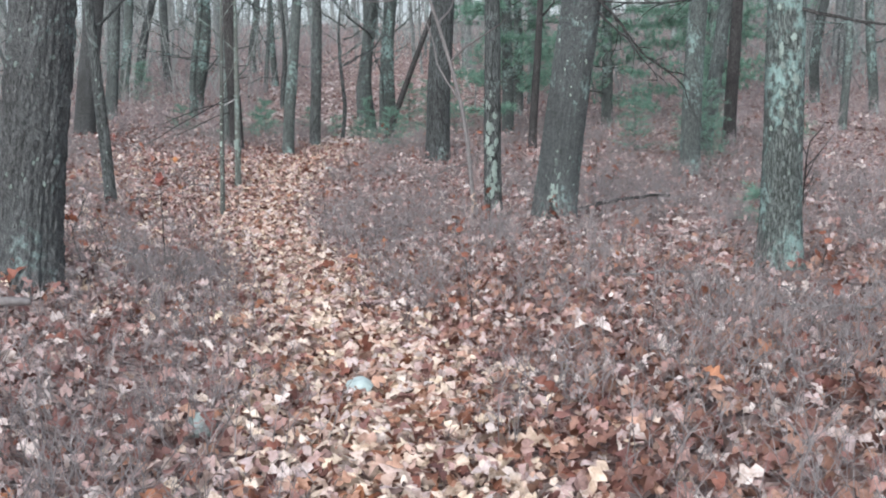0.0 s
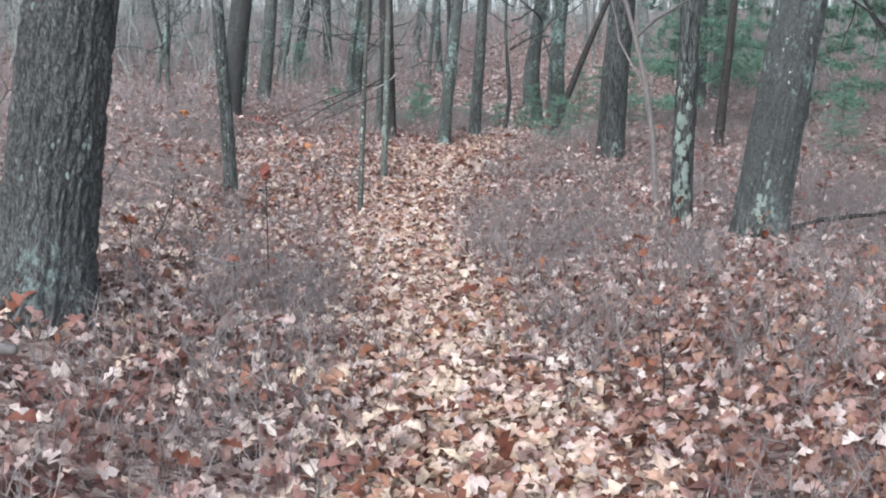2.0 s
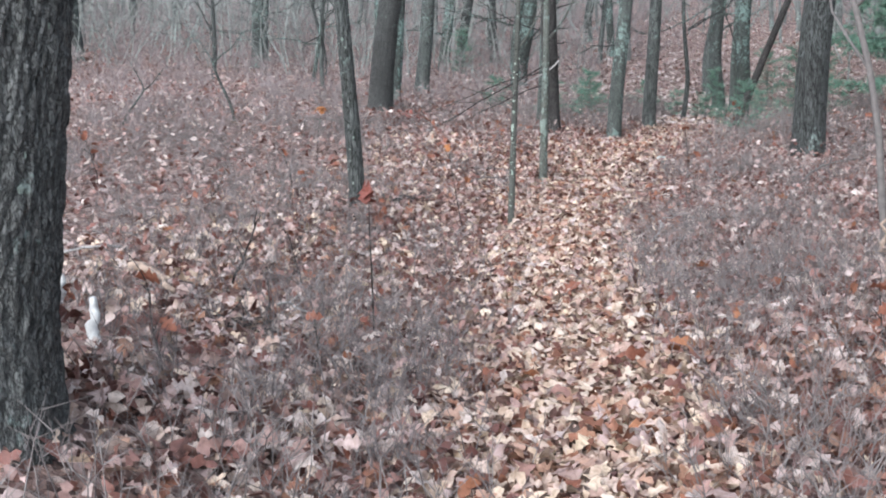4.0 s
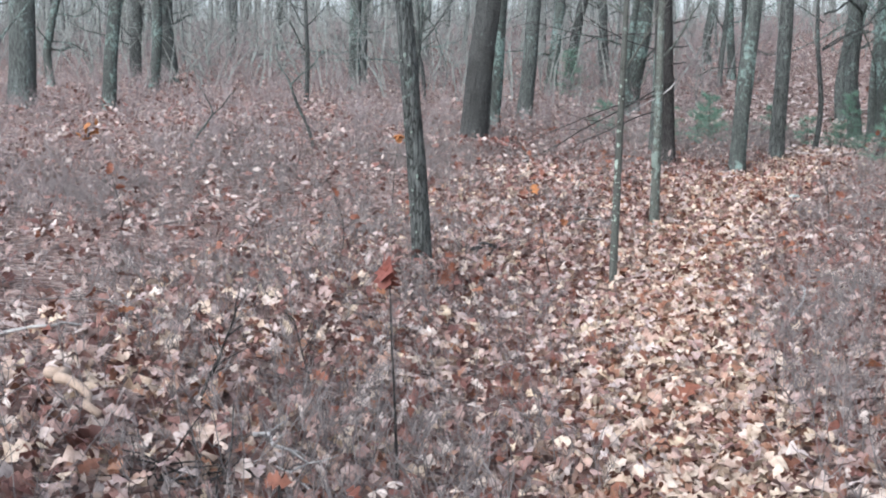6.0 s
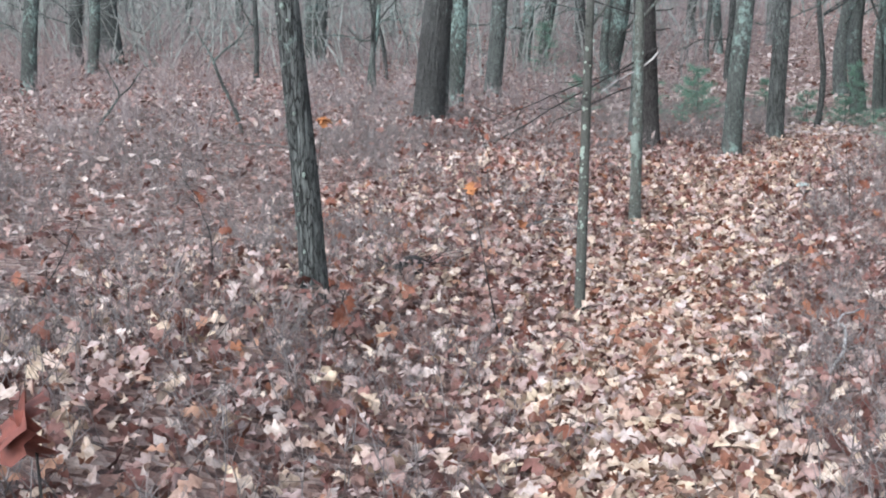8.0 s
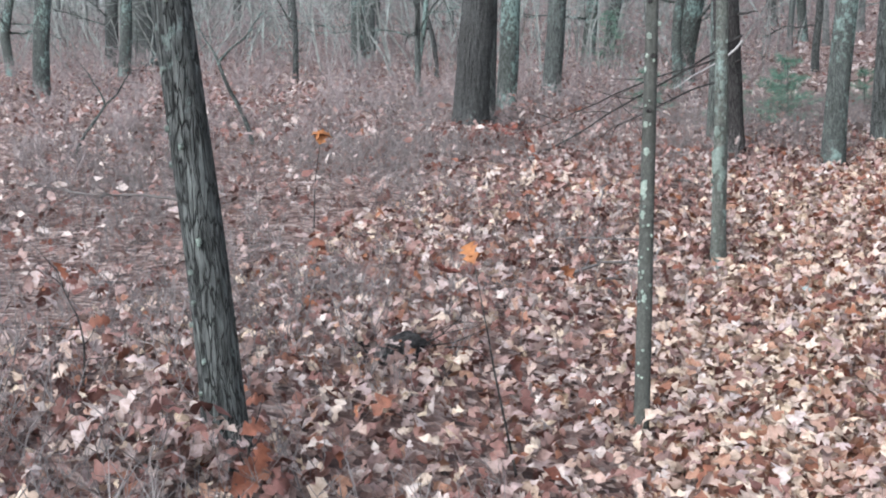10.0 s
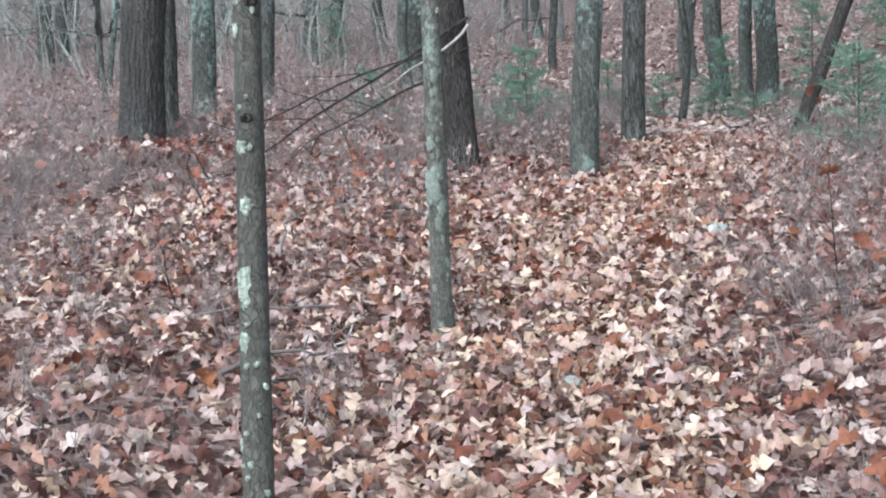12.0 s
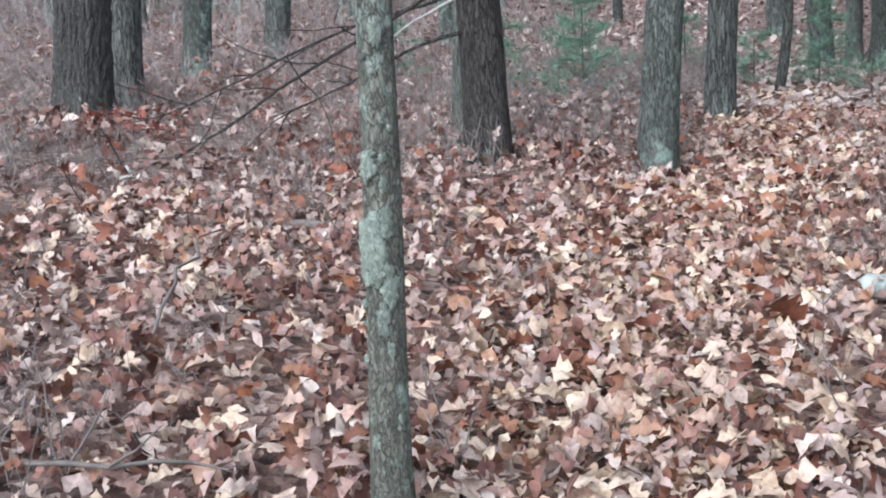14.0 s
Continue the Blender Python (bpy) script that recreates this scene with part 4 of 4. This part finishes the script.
# ---- the far wood ----
def far_wood():
    rng = np.random.default_rng(900)
    pcs = []
    tries = 0
    while len(pcs) < 560 and tries < 9000:
        tries += 1
        if len(pcs) < 500:
            y = 46 + 105 * rng.random() ** 1.1
            x = rng.uniform(-0.8, 0.62) * y - 3
        else:
            y = rng.uniform(14, 55)
            x = rng.uniform(11, 40)
        if abs(x - float(trail(y))) < 1.6 and y < 70:
            continue
        r = float(np.clip(rng.lognormal(-2.2, 0.5), 0.03, 0.26))
        hgt = float(np.clip(r * 80, 5, 17))
        z = float(ground_z(x, y))
        h = np.array([-0.2, 0.25, 1.5, 3.5, 6.5, hgt]) if hgt > 8 else np.array([-0.2, 0.2, 1.2, 2.6, 4, hgt])
        ln = rng.normal(0, 0.06, 2)
        ax = np.stack([x + ln[0] * h + rng.normal(0, 0.05, 6), y + ln[1] * h, z + h], -1)
        pcs.append(sweep(ax, r * np.array([1.35, 1.02, 0.95, 0.86, 0.7, 0.15]), 6, False))
        for _ in range(int(rng.integers(4, 9))):
            hh = rng.uniform(1.5, hgt * 0.9)
            a = rng.uniform(0, 6.28)
            at = np.array([x + ln[0] * hh, y + ln[1] * hh, z + hh])
            bl = wander(rng, at, (math.cos(a), math.sin(a), rng.uniform(0, 0.9)), rng.uniform(1.0, 3.6), 4, 0.22, 0.03)
            pcs_b = sweep(bl, np.linspace(r * 0.3, r * 0.06, 5), 3, False)
            pcs[-1] = join([pcs[-1], pcs_b])
    return tagged(new("distant_woods", mesh_of("distant_woods", *join(pcs), FAR_HAZED)), "dense bare grey trunks of the distant wood", "trees", kind="stuff")


far_wood()


def thicket():
    """Whip-thin stems and saplings that fill the distance."""
    rng = np.random.default_rng(901)
    n = 3800
    y = 38 + 75 * rng.random(n) ** 1.3
    x = rng.uniform(-0.8, 0.65, n) * y - 3
    keep = (np.abs(x - trail(y)) > 3.5) | (y > 55)
    x, y = x[keep], y[keep]
    pcs = []
    for i in range(len(x)):
        z = float(ground_z(x[i], y[i]))
        hgt = rng.uniform(1.2, 4.6)
        line = wander(rng, (x[i], y[i], z - 0.1), (rng.normal(0, 0.26), rng.normal(0, 0.26), 1), hgt, 4, 0.2)
        pcs.append(sweep(line, np.linspace(0.012 + 0.004 * hgt, 0.006, 5) * rng.uniform(0.7, 1.3), 3, False))
        for _ in range(5):
            k = rng.integers(1, 5)
            d = rng.normal(0, 1, 3)
            d[2] = abs(d[2]) * 0.7
            pcs.append(spike(line[k], line[k] + d / np.linalg.norm(d) * rng.uniform(0.4, 1.6), 0.013))
    return tagged(new("sapling_thicket", mesh_of("sapling_thicket", *join(pcs), FAR_HAZED)), "thicket of grey whip-thin bare saplings", "thicket", kind="stuff")


thicket()


# ---- low brush ----
def shrub_piece(rng, stems, height, thick, forks):
    pcs = []
    for _ in range(stems):
        a = rng.uniform(0, 6.28)
        w = (math.cos(a) * rng.uniform(0.1, 0.9), math.sin(a) * rng.uniform(0.1, 0.9), 1)
        line = wander(rng, (rng.normal(0, 0.07), rng.normal(0, 0.07), -0.03), w, height * rng.uniform(0.6, 1.15), 2, 0.18)
        pcs.append(sweep(line[:2], np.array([thick, thick * 0.8]), 3, False))
        pcs.append(spike(line[1], line[2], thick * 0.8))
        for _ in range(forks):
            k = rng.integers(1, 3)
            d = rng.normal(0, 0.8, 3)
            d[2] = abs(d[2]) + 0.35
            at = line[k] if k == 1 else 0.5 * (line[1] + line[2])
            pcs.append(spike(at, at + d / np.linalg.norm(d) * height * rng.uniform(0.25, 0.55), thick * 0.75))
    return join(pcs)


def brush():
    rng = np.random.default_rng(950)
    kinds = [shrub_piece(rng, 4, 0.37, 0.0028, 4) for _ in range(14)]
    n = 23000
    y = rng.uniform(2.0, 34, n)
    off = (0.34 + 9.0 * rng.random(n) ** 1.3) * rng.choice([-1, 1], n)
    x = lane(y) + off
    d = np.abs(off)
    clump = 0.55 + 0.5 * np.sin(x * 1.3 + 2 * np.sin(y * 0.6)) * np.sin(y * 1.1 + x * 0.4) + 0.25 * np.sin(x * 4.1 + y * 2.3) * np.sin(y * 3.7 - x)
    want = np.clip((d - 0.3) / 0.55, 0, 1) * np.where((y > 16) & (y < 26) & (off < 0), np.clip((d - 0.9) / 2.4, 0.12, 1.0), np.where(off > 0, np.where(y < 6, 1.0, np.clip(d / 2.2, 0.7, 1.05)), np.where(y < 9, 0.62, 0.85)))
    want = np.where((y > 18) & (off > 0), want * np.clip((d - 0.5) / 0.9, 0.12, 1.1), want)
    want = np.where((y > 12.5) & (y < 17.5) & (off < 0), want * 0.7, want)
    keep = (rng.random(n) < want * clump) & ((x + 2.68) ** 2 + (y - 8.05) ** 2 > 0.2)
    x, y = x[keep], y[keep]
    pcs, kind = [], rng.integers(0, 14, len(x))
    for k, (v, t) in enumerate(kinds):
        s = kind == k
        m = turns(rng, s.sum(), 0.12, rng.uniform(0.55, 1.25, s.sum()))
        pcs.append(stamp(v, t, m, np.stack([x[s], y[s], ground_z(x[s], y[s])], -1)))
    return tagged(new("low_brush", mesh_of("low_brush", *join(pcs), TWIG)), "low tangle of bare grey-brown huckleberry twigs", "brush", kind="stuff")


def far_brush():
    rng = np.random.default_rng(951)
    kinds = [shrub_piece(rng, 3, 0.5, 0.005, 6) for _ in range(8)]
    n = 6400
    y = 16 + 56 * rng.random(n)
    x = rng.uniform(-0.8, 0.55, n) * y - 2
    off = np.abs(x - trail(y))
    side = np.where(x < trail(y), 0.0, 1.8)
    keep = (off > np.where(y < 24, 6.2, np.interp(y, [24, 30, 45], [5.0, 4.2, 2.6])) + side + rng.normal(0, 0.6, n)) & ((x + 7) ** 2 + (y - 26.2) ** 2 > 3.0)
    x, y = x[keep], y[keep]
    pcs, kind = [], rng.integers(0, 8, len(x))
    for k, (v, t) in enumerate(kinds):
        s = kind == k
        m = turns(rng, s.sum(), 0.12, rng.uniform(0.5, 1.15, s.sum()) * np.interp(y[s], [16, 30, 50, 72], [1.0, 1.3, 2.3, 3.0]))
        pcs.append(stamp(v, t, m, np.stack([x[s], y[s], ground_z(x[s], y[s])], -1)))
    return tagged(new("far_brush", mesh_of("far_brush", *join(pcs), HAZED_TWIG)), "grey bare brush under the distant trees", "brush", kind="stuff")


brush()
far_brush()


# ---- fallen leaves ----
def leaf_sheet(name, pieces, x, y, size, tilt, lift, material, label, seed):
    rng = np.random.default_rng(seed)
    kind = rng.integers(0, len(pieces), len(x))
    pcs = []
    for k, (v, t) in enumerate(pieces):
        s = kind == k
        m = turns(rng, s.sum(), tilt, size * rng.uniform(0.6, 1.35, s.sum()), 0.45)
        pcs.append(stamp(v, t, m, np.stack([x[s], y[s], ground_z(x[s], y[s]) + rng.uniform(0.0, lift, s.sum())], -1)))
    return tagged(new(name, mesh_of(name, *join(pcs), material, True)), label, "leaves", kind="stuff")


rng = np.random.default_rng(990)
n = 23000
y = rng.uniform(1.6, 31, n)
off = (rng.normal(0, 0.27, n) + rng.normal(0, 0.25, n) * (rng.random(n) < 0.35)) * np.interp(y, [0, 6, 9, 13, 18, 20, 24, 31], [1.5, 1.3, 1.1, 0.95, 1.05, 1.5, 1.4, 1.2])
some = rng.random(n) < np.interp(y, [18, 21, 31], [1.0, 0.62, 0.55])
y, off = y[some], off[some]
leaf_sheet("trodden_leaves", FULL, lane(y) + off, y, 0.118, 0.72, 0.06, LEAF_PATH, "pale tan oak leaves trodden along the trail", 991)
n = 29000
y = rng.uniform(1.6, 29, n)
off = rng.uniform(0.0, 3.3, n) * rng.choice([-1, 1], n)
leaf_sheet("fallen_leaves", FULL, lane(y) + off, y, 0.118, 0.9, 0.08, LEAF_SIDE, "brown and russet fallen oak leaves covering the ground", 992)
n = 25000
y = rng.uniform(2, 36, n)
off = rng.uniform(3.0, 13, n) * rng.choice([-1, 1], n)
leaf_sheet("fallen_leaves", MID, lane(y) + off, y, 0.125, 0.55, 0.08, LEAF_SIDE, "brown fallen oak leaves under the brush", 993)
n = 24000
y = 27 + 60 * rng.random(n) ** 1.6
x = rng.uniform(-0.8, 0.6, n) * y - 3
leaf_sheet("fallen_leaves", LOW, x, y, 0.14, 0.5, 0.08, LEAF_SIDE, "brown fallen leaves on the rising ground of the wood", 994)
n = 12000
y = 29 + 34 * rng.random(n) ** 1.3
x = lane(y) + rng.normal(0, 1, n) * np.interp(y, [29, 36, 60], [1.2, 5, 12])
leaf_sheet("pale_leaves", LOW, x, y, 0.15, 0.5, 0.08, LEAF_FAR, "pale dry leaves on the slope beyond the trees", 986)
n = 420
y = rng.uniform(3, 30, n)
off = rng.uniform(0.7, 8, n) * rng.choice([-1, 1], n)
leaf_sheet("hanging_leaves", FULL, lane(y) + off, y, 0.085, 0.9, 0.34, LEAF_RUST, "withered rust leaves caught in the brush", 995)
n = 7000
y = 3 + 32 * rng.random(n)
off = (0.8 + 9 * rng.random(n)) * rng.choice([-1, 1], n)
leaf_sheet("hanging_leaves", FULL, lane(y) + off, y, 0.1, 0.9, 0.26, LEAF_SIDE, "brown leaves caught among the bare twigs", 987)

for x, y, n, wide, stuff, label, seed in ((-6.75, 26.15, 130, 0.24, LEAF_RED, "heap of rust leaves at the foot of the large oak", 971),
                                          (-7.1, 26.2, 260, 0.4, LEAF_SIDE, "brown leaves drifted against the large oak's roots", 972),
                                          (-4.0, 15.7, 130, 0.2, LEAF_SIDE, "fallen leaves heaped round the young oak's foot", 973),
                                          (-3.15, 20.95, 24, 0.14, LEAF_SIDE, "fallen leaves heaped round the sapling's foot", 974),
                                          (-2.35, 8.75, 420, 0.5, LEAF_SIDE, "fallen leaves drifted against the large furrowed oak", 976),
                                          (-4.9, 25.3, 40, 0.3, LEAF_RUST, "rust-brown leaves caught under the dead limbs", 975)):
    r8 = np.random.default_rng(seed)
    leaf_sheet("leaf_drift", FULL, x + r8.normal(0, wide, n), y + r8.normal(0, wide * 0.5, n), 0.12, 0.8, 0.09 if wide > 0.45 else 0.2, stuff, label, seed)

n = 2600
y = 20 + 24 * rng.random(n)
leaf_sheet("hanging_leaves", LOW, lane(y) - rng.uniform(4, 20, n), y, 0.12, 0.8, 0.3, LEAF_SIDE, "brown leaves caught high in the far brush", 985)

n = 500
y = rng.uniform(3, 27, n)
off = rng.normal(0, 1.7, n)
leaf_sheet("rust_leaves", FULL, lane(y) + off, y, 0.15, 0.6, 0.12, LEAF_RUST, "rust-red oak leaves scattered over the brown litter", 996)

n = 4200
y = 1.5 + 10 * rng.random(n) ** 1.2
leaf_sheet("russet_leaves", FULL, lane(y) + 0.5 + rng.gamma(2.0, 1.0, n), y, 0.12, 0.65, 0.08, LEAF_BROWN, "russet brown oak leaves lying thick in the brush", 998)
n = 3600
y = rng.uniform(7.5, 24, n)
leaf_sheet("pale_leaves", FULL, lane(y) - rng.uniform(0.4, 3.6, n), y, 0.115, 0.6, 0.08, LEAF_PATH, "pale tan oak leaves lying over the brown litter", 999)

# the leaves lying loose on top along the trail
leaf_meshes = []
for x, y, size, stuff, label in ((-1.52, 13.28, 0.2, LEAF_RUST, "large rust-brown oak leaf"), (-2.93, 10.89, 0.2, LEAF_PATH, "large pale tan leaf"), (-2.05, 22.6, 0.22, LEAF_RUST, "dark rust-brown oak leaf")):
    lv, lt = stamp(*FINE[0], turns(np.random.default_rng(int(y * 10)), 1, 0.3, size), np.zeros((1, 3)))
    ob = child("leaf", mesh_of("leaf", lv, lt, stuff, True), ground, label)
    ob.location = (x, y, float(ground_z(x, y)) + 0.08)
for k, (v, t) in enumerate(FINE):
    for j, mat in enumerate((LEAF_PATH, LEAF_SIDE, LEAF_PATH)):
        lv, lt = stamp(v, t, turns(np.random.default_rng(k * 3 + j), 1, 0.15, 0.135), np.zeros((1, 3)))
        leaf_meshes.append(mesh_of("leaf", lv, lt, mat, True))
rng = np.random.default_rng(997)
for i in range(300):
    y = rng.uniform(5.5, 23)
    x = float(lane(y)) + rng.normal(0, 0.8)
    ob = child("leaf", leaf_meshes[i % 12], ground)
    ob.location = (x, y, float(ground_z(x, y)) + rng.uniform(0.03, 0.06))
    ob.rotation_euler = (rng.normal(0, 0.3), rng.normal(0, 0.3), rng.uniform(0, 6.28))
    k = rng.uniform(0.75, 1.25)
    ob.scale = (k, k, k)
